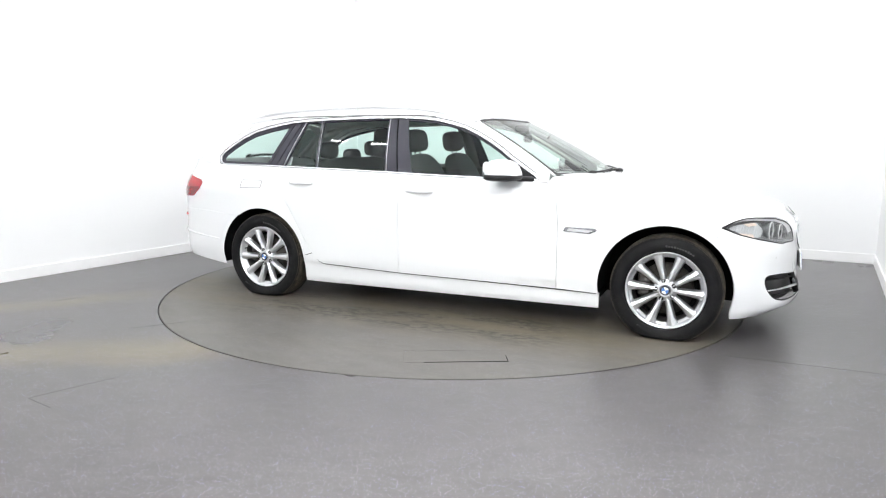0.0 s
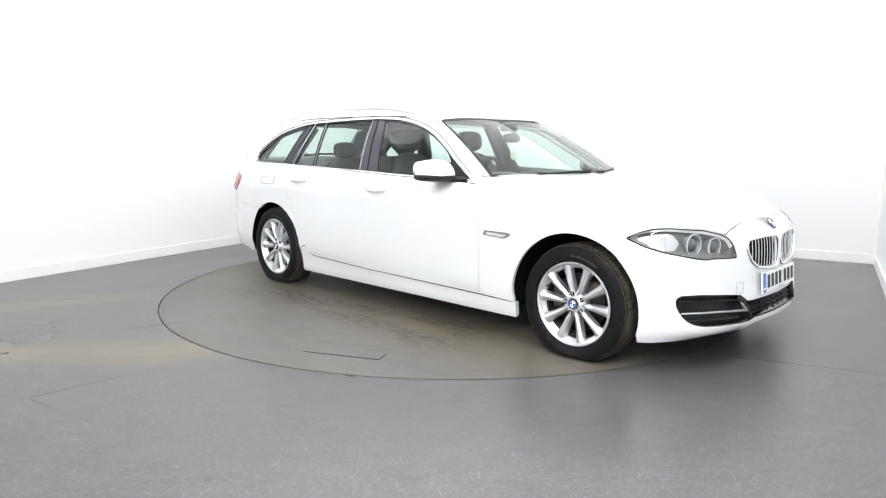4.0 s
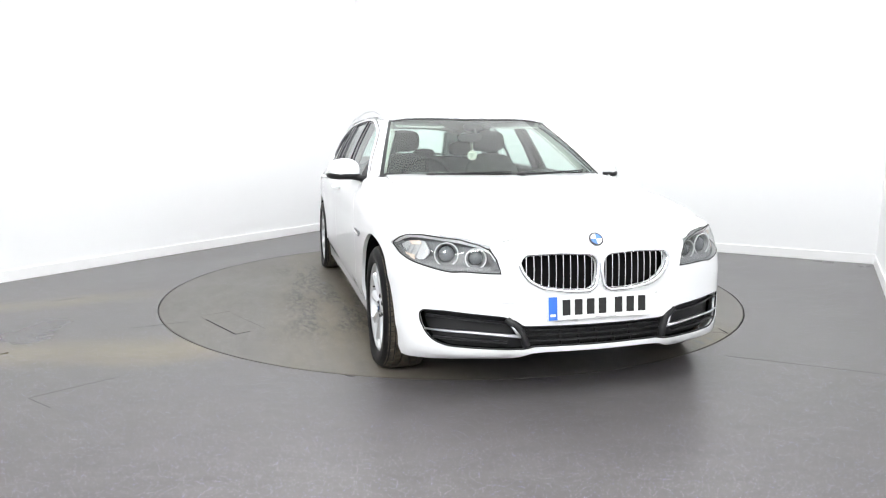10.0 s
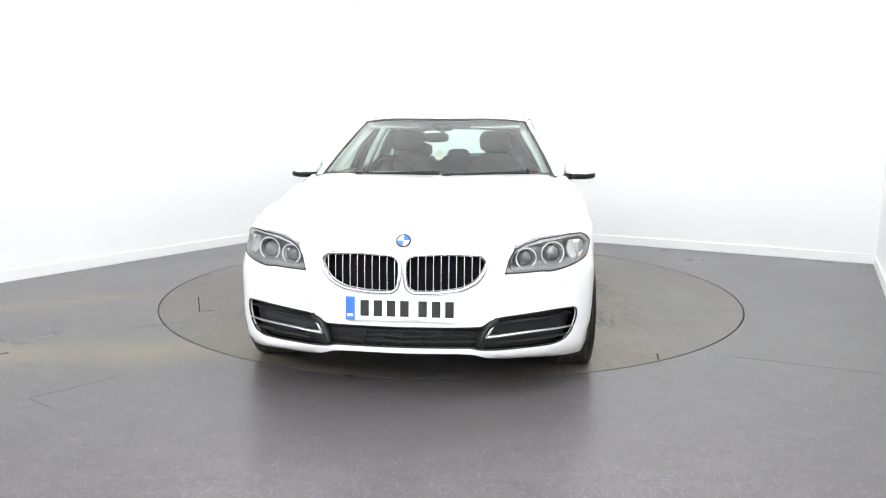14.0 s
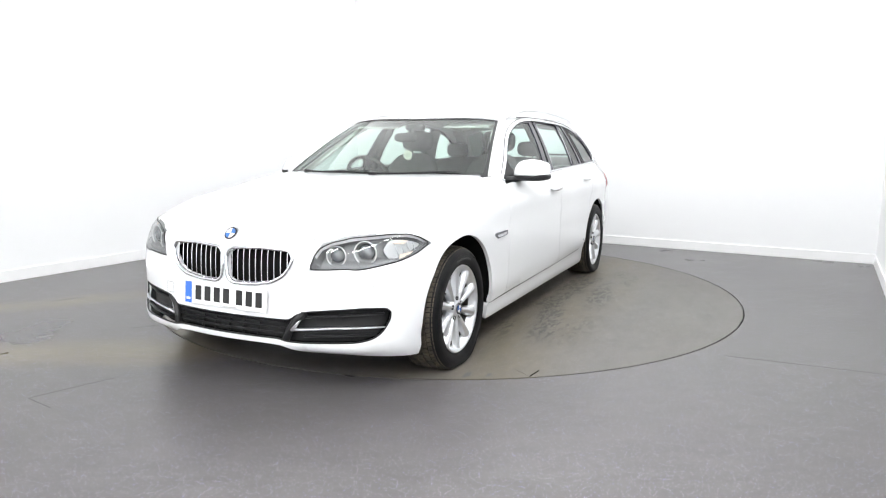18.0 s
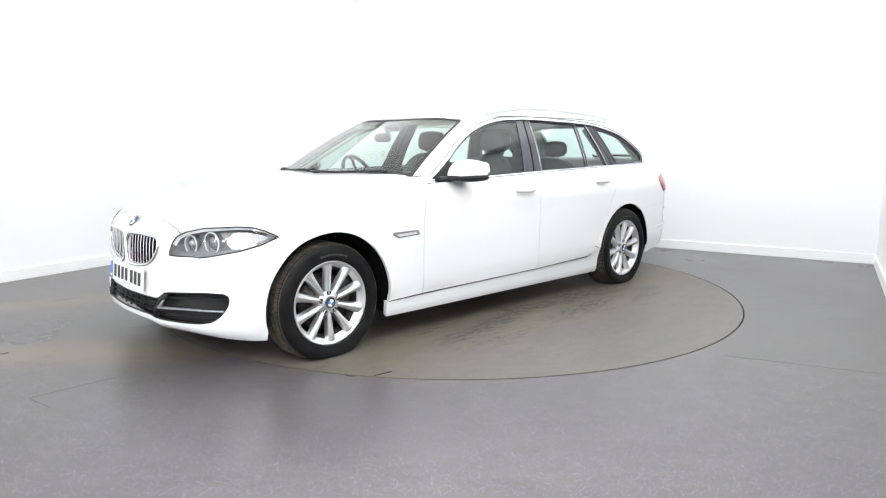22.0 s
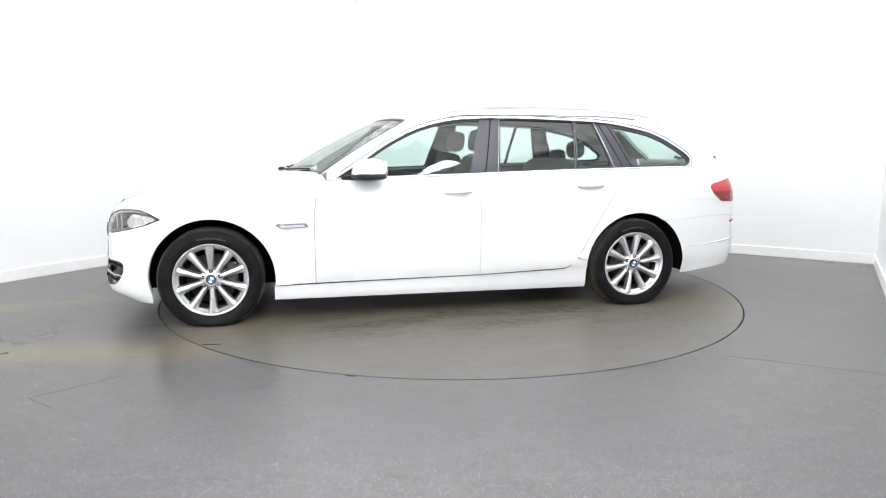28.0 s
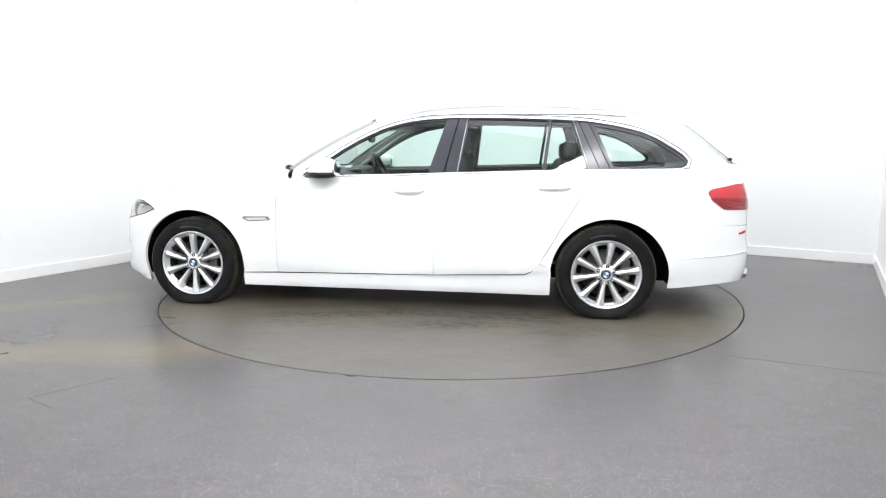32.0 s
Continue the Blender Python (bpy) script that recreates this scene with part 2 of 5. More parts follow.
WALL = mat("white_wall_paint", (0.86, 0.865, 0.87), 0.75)
feed(WALL, "Base Color", ramp(WALL, noise_node(WALL, 0.8, 5), [(0.3, (0.83, 0.835, 0.84)), (0.7, (0.85, 0.855, 0.86))]))
bump(WALL, noise_node(WALL, 120.0), 0.08, 0.001)
SKIRT = mat("white_gloss_skirting", (0.86, 0.86, 0.86), 0.35)


def floor_material(name, tint, dusty):
    m = mat(name, tint, 0.34, spec=0.38)
    n, l, b = nodes_of(m)
    v = coords(m)
    base = ramp(m, noise_node(m, 1.1, 6, 0.6, v), [(0.3, tuple(c * 0.90 for c in tint)), (0.7, tuple(c * 1.08 for c in tint))])
    fine = noise_node(m, 160.0, 2, 0.6, v)
    base = mix(m, 1.0, base, ramp(m, fine, [(0.35, 0.86), (0.65, 1.12)]), "MULTIPLY")
    brown = (0.160, 0.136, 0.088)
    if dusty == "floor":
        # dried mud in two wheel tracks that lead on to the disc
        sep = n.new("ShaderNodeSeparateXYZ")
        l.new(v, sep.inputs[0])
        x, y = sep.outputs[0], sep.outputs[1]
        wob = arith(m, "MULTIPLY", arith(m, "SUBTRACT", noise_node(m, 1.4, 4, 0.6, v), 0.5), 0.35)
        tracks = None
        for (x0, y0), (x1, y1), half in (((-3.2, -0.80), (-2.1, -0.28), 0.27), ((-2.6, -1.95), (-0.85, -1.70), 0.30)):
            slope = (y1 - y0) / (x1 - x0)
            line = arith(m, "ADD", arith(m, "MULTIPLY", x, slope), y0 - slope * x0)
            d = arith(m, "ABSOLUTE", arith(m, "SUBTRACT", arith(m, "ADD", y, wob), line))
            t = arith(m, "MULTIPLY", arith(m, "SUBTRACT", 1.0, arith(m, "DIVIDE", d, half)), 1.3)
            t = arith(m, "MINIMUM", arith(m, "MAXIMUM", t, 0.0), 1.0)
            reach = arith(m, "MINIMUM", arith(m, "MAXIMUM", arith(m, "MULTIPLY", arith(m, "SUBTRACT", x1, x), 1.6), 0.0), 1.0)
            t = arith(m, "MULTIPLY", t, reach)
            tracks = t if tracks is None else arith(m, "MAXIMUM", tracks, t)
        patch = ramp(m, noise_node(m, 3.0, 6, 0.65, v), [(0.25, 0.45), (0.70, 0.92)])
        fac = mix(m, 1.0, patch, tracks, "MULTIPLY")
        base = mix(m, fac, base, brown)
    else:
        # dust and rubber scuffs, dragged out along the two tracks that the wheels take
        sep = n.new("ShaderNodeSeparateXYZ")
        l.new(v, sep.inputs[0])
        lane = arith(m, "ABSOLUTE", arith(m, "SUBTRACT", arith(m, "ABSOLUTE", sep.outputs[1]), 0.92))
        lane = arith(m, "MINIMUM", arith(m, "MAXIMUM", arith(m, "MULTIPLY", arith(m, "SUBTRACT", 0.70, lane), 2.2), 0.15), 1.0)
        drawn = coords(m, (0.25, 1.0, 1.0))
        patch = ramp(m, noise_node(m, 2.6, 7, 0.65, drawn), [(0.30, 0.12), (0.62, 0.95)])
        base = mix(m, mix(m, 1.0, patch, lane, "MULTIPLY"), base, (0.130, 0.112, 0.078))
        fine_drag = coords(m, (0.40, 1.0, 1.0))
        # flaking rubber marks beside the sills, between the wheels
        beside = arith(m, "ABSOLUTE", arith(m, "SUBTRACT", arith(m, "ABSOLUTE", sep.outputs[1]), 1.08))
        beside = arith(m, "MINIMUM", arith(m, "MAXIMUM", arith(m, "MULTIPLY", arith(m, "SUBTRACT", 0.38, beside), 5.0), 0.0), 1.0)
        along = arith(m, "SUBTRACT", 1.35, arith(m, "ABSOLUTE", sep.outputs[0]))
        along = arith(m, "MINIMUM", arith(m, "MAXIMUM", arith(m, "MULTIPLY", along, 3.0), 0.0), 1.0)
        beside = arith(m, "MULTIPLY", beside, along)
        where = ramp(m, noise_node(m, 6.0, 5, 0.65, drawn), [(0.44, 0.0), (0.53, 1.0)])
        where = mix(m, 1.0, where, beside, "MULTIPLY")
        scuff = mix(m, 1.0, ramp(m, noise_node(m, 30.0, 7, 0.74, fine_drag), [(0.48, 0.0), (0.52, 1.0)]), where, "MULTIPLY")
        base = mix(m, arith(m, "MULTIPLY", scuff, 0.85), base, (0.030, 0.027, 0.022))
        pale = ramp(m, noise_node(m, 40.0, 6, 0.7, fine_drag), [(0.57, 0.0), (0.65, 0.6)])
        base = mix(m, mix(m, 1.0, pale, where, "MULTIPLY"), base, (0.21, 0.19, 0.155))
    # streaky grime over everything
    grime = coords(m, (0.45, 1.0, 1.0))
    base = mix(m, 1.0, base, ramp(m, noise_node(m, 15.0, 7, 0.72, grime), [(0.32, 0.84), (0.68, 1.13)]), "MULTIPLY")
    # pale mineral flecks in the vinyl
    vo = n.new("ShaderNodeTexVoronoi")
    vo.voronoi_dimensions = "2D"
    vo.inputs["Scale"].default_value = 118.0
    l.new(v, vo.inputs["Vector"])
    hue = n.new("ShaderNodeSeparateColor")
    l.new(vo.outputs["Color"], hue.inputs[0])
    keep = arith(m, "GREATER_THAN", hue.outputs[0], 0.62)
    size = arith(m, "ADD", arith(m, "MULTIPLY", arith(m, "POWER", hue.outputs[1], 2.0), 0.17), 0.07)
    dot = arith(m, "MULTIPLY", arith(m, "LESS_THAN", vo.outputs["Distance"], size), keep)
    dot = arith(m, "MULTIPLY", dot, 0.95 if dusty == "floor" else 0.35)
    flake = ramp(m, hue.outputs[2], [(0.0, (0.27, 0.27, 0.62)), (0.5, (0.52, 0.51, 0.62)), (1.0, (0.36, 0.27, 0.38))])
    feed(m, "Base Color", mix(m, dot, base, flake))
    feed(m, "Roughness", ramp(m, noise_node(m, 1.1, 4, 0.6, v), [(0.3, 0.27), (0.7, 0.33)] if dusty == "floor" else [(0.3, 0.38), (0.7, 0.48)]))
    bump(m, fine, 0.12, 0.0015)
    return m


FLOOR = floor_material("sparkle_vinyl_floor", (0.090, 0.0850, 0.0840), "floor")
DISC = floor_material("dusty_turntable_vinyl", (0.112, 0.106, 0.099), "disc")
GAP_DARK = mat("dark_gap_ring", (0.025, 0.024, 0.022), 0.6, 0.3)
RADIUS = 2.265


def ring_disc(bm, r0, r1, z, seg=160):
    a = [bm.verts.new((r0 * math.cos(2 * math.pi * k / seg), r0 * math.sin(2 * math.pi * k / seg), z)) for k in range(seg)]
    b = [bm.verts.new((r1 * math.cos(2 * math.pi * k / seg), r1 * math.sin(2 * math.pi * k / seg), z)) for k in range(seg)]
    for k in range(seg):
        bm.faces.new((a[k], b[k], b[(k + 1) % seg], a[(k + 1) % seg]))
    return a, b


def build_room():
    # the floor, with the round pit that the turntable fills
    bm = bmesh.new()
    seg = 160
    hole = [(math.cos(2 * math.pi * k / seg) * (RADIUS + 0.0075), math.sin(2 * math.pi * k / seg) * (RADIUS + 0.0075)) for k in range(seg)]
    outer = [room_pt(a, b)[:2] for a, b in ((-0.2, -0.2), (WIDTH + 0.2, -0.2), (WIDTH + 0.2, DEPTH), (-0.2, DEPTH))]
    verts = [Vector(p) for p in hole + outer]
    edges = [(k, (k + 1) % seg) for k in range(seg)] + [(seg + k, seg + (k + 1) % 4) for k in range(4)]
    vs, _, fs, *_ = CDT(verts, edges, [], 0, 1e-6)
    bv = [bm.verts.new((p[0], p[1], 0)) for p in vs]
    for f in fs:
        c = (sum(vs[i][0] for i in f) / 3, sum(vs[i][1] for i in f) / 3)
        if not inside(c, hole):
            bm.faces.new([bv[i] for i in f])
    low = [bm.verts.new((v.co.x, v.co.y, -0.06)) for v in bv[:seg]]
    for k in range(seg):
        bm.faces.new((bv[k], bv[(k + 1) % seg], low[(k + 1) % seg], low[k]))
    bm.faces.new(low)
    bmesh.ops.recalc_face_normals(bm, faces=bm.faces[:])
    tagged(finish(bm, "floor", FLOOR, None, False), "grey speckled vinyl floor with dusty wheel tracks", kind="structure")
    # walls, butted end to end
    slab("wall_left", -0.15, 0.0, 0.0, DEPTH, 0, HEIGHT, WALL, "plain white painted wall")
    slab("wall_back", -0.15, WIDTH + 0.15, -0.15, 0.0, 0, HEIGHT, WALL, "plain white painted wall")
    slab("wall_right", WIDTH, WIDTH + 0.15, 0.0, DEPTH, 0, HEIGHT, WALL, "plain white painted wall")
    # behind the camera and unseen; its distance is set for bounced light
    slab("wall_rear_unseen", -0.15, WIDTH + 0.15, DEPTH, DEPTH + 0.15, 0, HEIGHT, WALL, "plain white painted wall")
    slab("ceiling", -0.15, WIDTH + 0.15, -0.15, DEPTH + 0.15, HEIGHT, HEIGHT + 0.1, WALL, "plain white ceiling")
    for name, box in (("baseboard_left", (0.0, 0.016, 0.016, DEPTH)), ("baseboard_back", (0.0, WIDTH, 0.0, 0.016)), ("baseboard_right", (WIDTH - 0.016, WIDTH, 0.016, DEPTH))):
        slab(name, *box, 0.0, 0.10, SKIRT, "white gloss skirting board along the wall", 0.003)


GLOW = mat("lit_diffuser", (0.9, 0.9, 0.9), 0.5, emit=(0.985, 0.995, 1.0), glow=PANEL_GLOW)


SOFT = mat("lit_soft_panel", (0.9, 0.9, 0.9), 0.5, emit=(0.985, 0.995, 1.0), glow=SOFT_GLOW)


def ceiling_lamp(a, b, wide, long, glow):
    root = new("ceiling_light")
    root.matrix_basis = Matrix.Translation(room_pt(a, b, HEIGHT)) @ Matrix(((ACROSS.x, -SIDE.x, 0), (ACROSS.y, -SIDE.y, 0), (0, 0, 1))).to_4x4()
    bm = bmesh.new()
    for sx, sy, px, py in ((wide + 0.06, 0.03, 0, long / 2 + 0.015), (wide + 0.06, 0.03, 0, -long / 2 - 0.015), (0.03, long, wide / 2 + 0.015, 0), (0.03, long, -wide / 2 - 0.015, 0)):
        block(bm, (sx, sy, 0.05), (px, py, -0.025))
    part("housing", bm, SATIN, root)
    bm = bmesh.new()
    block(bm, (wide, long, 0.012), (0, 0, -0.03))
    part("diffuser", bm, glow, root, "glowing white diffuser")
    tagged(root, "flat white ceiling light with a glowing diffuser, added out of view", "ceiling light", "ceiling lights")


def build_lamps():
    # one broad luminous panel over the stand, brighter strips over the camera's half of the room
    # panel stands in for a bright ceiling; strips are unseen, placed for brightness
    ceiling_lamp(WIDTH / 2, 2.4, 6.2, 4.6, SOFT)
    for a, b in ((1.30, 5.52), (1.83, 5.62)):
        ceiling_lamp(a, b, 0.24, 0.10, GLOW)
    for a, b in ((5.8, 5.6), (5.8, 7.4), (2.4, 9.1), (4.1, 9.1), (5.8, 9.1), (0.7, 10.75), (2.4, 10.75), (4.1, 10.75), (5.8, 10.75)):
        ceiling_lamp(a, b, 0.36, 1.4, GLOW)


# ---------------------------------------------------------------- the turntable
def build_turntable():
    root = new("turntable")
    bm = bmesh.new()
    seg = 160
    top = [bm.verts.new((RADIUS * math.cos(2 * math.pi * k / seg), RADIUS * math.sin(2 * math.pi * k / seg), 0)) for k in range(seg)]
    low = [bm.verts.new((v.co.x, v.co.y, -0.05)) for v in top]
    bm.faces.new(top)
    for k in range(seg):
        bm.faces.new((top[k], low[k], low[(k + 1) % seg], top[(k + 1) % seg]))
    bmesh.ops.recalc_face_normals(bm, faces=bm.faces[:])
    part("disc", bm, DISC, root)
    # dark ring at the disc's edge, carrying on the gap's shade in its colour
    bm = bmesh.new()
    a, b = ring_disc(bm, RADIUS - 0.004, RADIUS - 0.001, 0.001)
    part("edge_strip", bm, GAP_DARK, root, "thin dark ring along the gap at the edge")
    return tagged(root, "round turntable covered in dusty grey vinyl, flush with the floor", "turntable")


def motions():
    rows = [(t, pose(0, 0, 0, 0, 0, TURN0 + RATE * t)) for t in [k * 32.0 / 16 for k in range(17)]]
    walk(CAR, rows)
    walk(TABLE, rows)


TURN0, RATE = -23.196, -5.1125
build_room()
build_lamps()
TABLE = build_turntable()

# ---------------------------------------------------------------- the car's surfaces
# x runs forward, y to the car's left, z up; x = 0 lies midway between the axles
AXLE, HUB_Z, WHEEL_R = 1.487, 0.306, 0.335
OFFSET = 0.317                                     # the turntable's axis lies this far behind x = 0

PLAN_F = [(0, 0.945), (0.6, 0.945), (1.1, 0.943), (1.5, 0.935), (1.75, 0.918), (1.92, 0.877), (2.045, 0.79), (2.125, 0.67), (2.185, 0.48), (2.23, 0.25), (2.245, 0.0)]
PLAN_R = [(0, 0.945), (-0.5, 0.946), (-1.0, 0.950), (-1.5, 0.952), (-1.9, 0.932), (-2.15, 0.895), (-2.34, 0.842), (-2.445, 0.75), (-2.49, 0.6), (-2.51, 0.4), (-2.52, 0.0)]


def chord(pts):
    u = [0.0]
    for a, b in zip(pts, pts[1:]):
        u.append(u[-1] + math.hypot(b[0] - a[0], b[1] - a[1]))
    return u


UF, UR = chord(PLAN_F), chord(PLAN_R)
UC, URC = UF[-1], UR[-1]


def mirrored_spline(us, vals, odd):
    """Through the half's points and its mirror image beyond the end, so that the middle is smooth."""
    end = us[-1]
    more = [(2 * end - u, -v if odd else v) for u, v in list(zip(us, vals))[-2::-1]]
    return spline(list(zip(us, vals)) + more)


FX, FY = mirrored_spline(UF, [p[0] for p in PLAN_F], False), mirrored_spline(UF, [p[1] for p in PLAN_F], True)
RX, RY = mirrored_spline(UR, [p[0] for p in PLAN_R], False), mirrored_spline(UR, [p[1] for p in PLAN_R], True)


def plan(u):
    return Vector((FX(u), FY(u))) if u >= 0 else Vector((RX(-u), RY(-u)))


def solve_for(f, target, lo, hi):
    up = f(hi) > f(lo)
    for _ in range(40):
        mid = (lo + hi) / 2
        if (f(mid) < target) == up:
            lo = mid
        else:
            hi = mid
    return (lo + hi) / 2


def ux(x):
    """The place along the plan curve where the side has this x."""
    return solve_for(FX, x, 0, UC) if x >= 0 else -solve_for(RX, x, 0, URC)


def uy(y):
    """The place along the front where the half width is y."""
    return solve_for(FY, y, 1.0, UC)


def ury(y):
    return -solve_for(RY, y, 1.0, URC)


SHOULDER = 0.70
INSET_SIDE = spline([(0.13, 0.050), (0.17, 0.033), (0.24, 0.026), (0.27, 0.022), (0.31, 0.010), (0.38, 0.004), (0.5, 0.003), (0.62, 0.0), (0.72, 0.0), (0.79, -0.003), (0.81, -0.001), (0.835, 0.003), (0.86, 0.011), (0.90, 0.036), (0.935, 0.064), (0.98, 0.102), (1.03, 0.135)])
INSET_FRONT = spline([(0.15, 0.12), (0.185, 0.05), (0.21, -0.012), (0.25, -0.028), (0.3, -0.018), (0.36, -0.006), (0.46, 0.0), (0.55, 0.002), (0.62, 0.006), (0.68, 0.015), (0.72, 0.040), (0.77, 0.098)])
INSET_REAR = spline([(0.18, 0.09), (0.28, 0.02), (0.4, 0.0), (0.5, 0.0), (0.53, 0.015), (0.7, 0.02), (0.85, 0.04), (0.95, 0.07), (1.02, 0.1)])
HOOD_MID = spline([(0.7, 1.0), (1.02, 0.985), (1.46, 0.943), (1.83, 0.868), (2.04, 0.803), (2.15, 0.757), (2.215, 0.72), (2.245, 0.702)])


def fullness(x):
    return 3.0 + 2.6 * (1 - smoothstep(x, 0.75, 1.5))


def hood_fall(x, z):
    """How much of its half width the fender keeps at height z, over the shoulder."""
    q = (z - SHOULDER) / max(0.004, HOOD_MID(x) - SHOULDER)
    n = fullness(x)
    return (1 - min(0.995, max(0.0, q)) ** n) ** (1 / n)


def skin(u, z, inset=0.0):
    """The outer skin of bumpers, fenders, doors and quarters: u along the plan, z up."""
    p = plan(u)
    t = (plan(u + 0.004) - plan(u - 0.004)).normalized()
    n = Vector((-t.y, t.x))
    front, rear = max(0.0, n.x) ** 2, max(0.0, -n.x) ** 2
    side = 1 - front - rear
    b = smoothstep(p.x, 0.70, 0.98)
    low = INSET_SIDE(min(z, SHOULDER))
    over = (INSET_SIDE(z) - low) * (1 - b) if z > SHOULDER else 0.0
    d = side * (low + over) + front * INSET_FRONT(z) + rear * INSET_REAR(z) + inset
    q = p - n * d
    if z > SHOULDER and b > 0:
        keep = 1 - (1 - hood_fall(min(p.x, 2.2), z)) * b * (1 - front ** 2)
        q.y *= keep
    if p.x > 1.5 and z > 0.55:
        # the flanks lean in round the headlights
        q.y *= 1 - 0.045 * smoothstep(p.x, 1.5, 1.9) * smoothstep(z, 0.52, 0.74)
    return Vector((q.x, q.y, z))


def hood_shape(x, y):
    w = plan(ux(min(x, 2.24))).y
    q = min(0.995, abs(y) / max(0.02, w))
    return Vector((x, y, SHOULDER + (HOOD_MID(x) - SHOULDER) * (1 - q ** fullness(x)) ** (1 / fullness(x))))


BELT = spline([(-2.3, 1.050), (-2.1, 1.022), (-1.9, 1.006), (-1.67, 1.003), (-1.23, 0.993), (-0.81, 0.982), (-0.4, 0.969), (0.0, 0.955), (0.383, 0.946), (0.73, 0.934)])
GLASS_LOW = spline([(-2.4, 0.705), (-2.1, 0.782), (-1.6, 0.824), (-1.0, 0.834), (-0.3, 0.832), (0.3, 0.826), (0.75, 0.80)])
GLASS_TOP = spline([(-2.3, 0.56), (-1.8, 0.622), (-1.2, 0.642), (-0.5, 0.645), (0.0, 0.626), (0.2, 0.592), (0.75, 0.55)])
ROOF_MID = spline([(-2.3, 1.335), (-2.05, 1.384), (-1.8, 1.408), (-1.4, 1.422), (-0.9, 1.425), (-0.4, 1.422), (0.0, 1.398), (0.2, 1.372), (0.36, 1.345)])


def cabin(x, z):
    """The plane of the side windows and pillars."""
    t = (z - 1.0) / 0.37
    a, b = GLASS_LOW(x), GLASS_TOP(x)
    return Vector((x, a + (b - a) * t + 0.05 * t * (1 - t), z))


def crown(x):
    return 0.045 + 0.045 * smoothstep(-x, 1.35, 2.1)


def roof_edge(x):
    return ROOF_MID(x) - crown(x)


def roof_skin(x, y):
    w = cabin(x, roof_edge(x)).y
    return Vector((x, y, ROOF_MID(x) - crown(x) * (abs(y) / w) ** 4))


def shield(s, t):
    """The windscreen: s from -1 to 1 across, t from 0 at the cowl to 1 at the roof."""
    lo = Vector((1.0 - 0.235 * s * s, 0.768 * s, 0.975))
    hi = Vector((0.288 - 0.138 * s * s, 0.594 * s, 0.0))
    hi.z = roof_skin(hi.x, hi.y).z - 0.004
    return lo.lerp(hi, t) + Vector((0.3, 0, 0.5)) * 0.10 * t * (1 - t)


def tail_x(z):
    return TAIL(z)


TAIL = spline([(0.95, -2.35), (1.03, -2.315), (1.15, -2.175), (1.29, -2.005), (1.33, -1.945), (1.39, -1.90)])


# ---------------------------------------------------------------- outlines on those surfaces
def arc(cx, cz, r, a0, a1, n=18, stretch=1.0):
    return [(cx + r * math.cos(radians(a0 + (a1 - a0) * k / n)), cz + r * stretch * math.sin(radians(a0 + (a1 - a0) * k / n))) for k in range(n + 1)]


ARCH_F, ARCH_R, ARCH_Z, ARCH_RAD = 1.478, -1.512, 0.305, 0.396
ARCH_ZR = 0.289
SILL_F, SILL_R = 1.092, -1.118
GAP = 0.0035
HOOD_EDGE = spline([(0.78, 0.735), (1.0, 0.75), (1.4, 0.748), (1.75, 0.733), (1.9, 0.715), (2.03, 0.690)])


def line(f, a, b, n):
    return [(a + (b - a) * k / n, f(a + (b - a) * k / n)) for k in range(n + 1)]


def fender_top(x):
    return hood_shape(x, HOOD_EDGE(x) + 0.005).z


HEADLIGHT = [(1.784, 0.700), (1.842, 0.733), (1.90, 0.7525), (1.975, 0.756), (uy(0.69), 0.742), (uy(0.58), 0.721), (uy(0.528), 0.697), (uy(0.498), 0.66), (uy(0.464), 0.597), (uy(0.55), 0.600), (uy(0.64), 0.606), (uy(0.68), 0.602), (uy(0.72), 0.607), (1.985, 0.638), (1.870, 0.664)]


# where the bonnet meets lamps and bumper
NOSE_EDGE = [(ux(2.032), 0.757), (uy(0.66), 0.746), (uy(0.58), 0.7262), (uy(0.536), 0.7185), (uy(0.507), 0.7310), (uy(0.40), 0.756), (uy(0.3), 0.767), (uy(0.15), 0.773), (UC, 0.775)]
NOSE_LINE = [skin(u, z) for u, z in NOSE_EDGE]
NOSE_DROP = [p.z - hood_shape(p.x, p.y).z for p in NOSE_LINE]


def hood_skin(x, y):
    """The bonnet's form, bent down along its front edge to meet what lies there."""
    v = hood_shape(x, y)
    if x < 1.55:
        return v
    best, drop = 9.0, 0.0
    q = Vector((x, abs(y)))
    for i in range(len(NOSE_LINE) - 1):
        a, b = NOSE_LINE[i].xy, NOSE_LINE[i + 1].xy
        t = max(0.0, min(1.0, (q - a).dot(b - a) / (b - a).length_squared))
        d = (a + (b - a) * t - q).length
        if d < best:
            best, drop = d, NOSE_DROP[i] + (NOSE_DROP[i + 1] - NOSE_DROP[i]) * t
    v.z += drop * math.exp(-(best / 0.13) ** 2)
    return v


def mirror_u(pts):
    return [(2 * UC - u, z) for u, z in pts]


def kidney():
    return rounded([(uy(0.386), 0.650), (uy(0.368), 0.675), (uy(0.20), 0.681), (uy(0.045), 0.673), (uy(0.020), 0.650), (uy(0.018), 0.598), (uy(0.026), 0.538), (uy(0.052), 0.519), (uy(0.155), 0.520), (uy(0.266), 0.535), (uy(0.331), 0.568), (uy(0.368), 0.613)], 0.022)


INTAKE = [(uy(0.809), 0.405), (uy(0.79), 0.424), (uy(0.70), 0.426), (uy(0.568), 0.413), (uy(0.444), 0.400), (uy(0.39), 0.382), (uy(0.36), 0.357), (uy(0.2), 0.356), (UC, 0.356)]
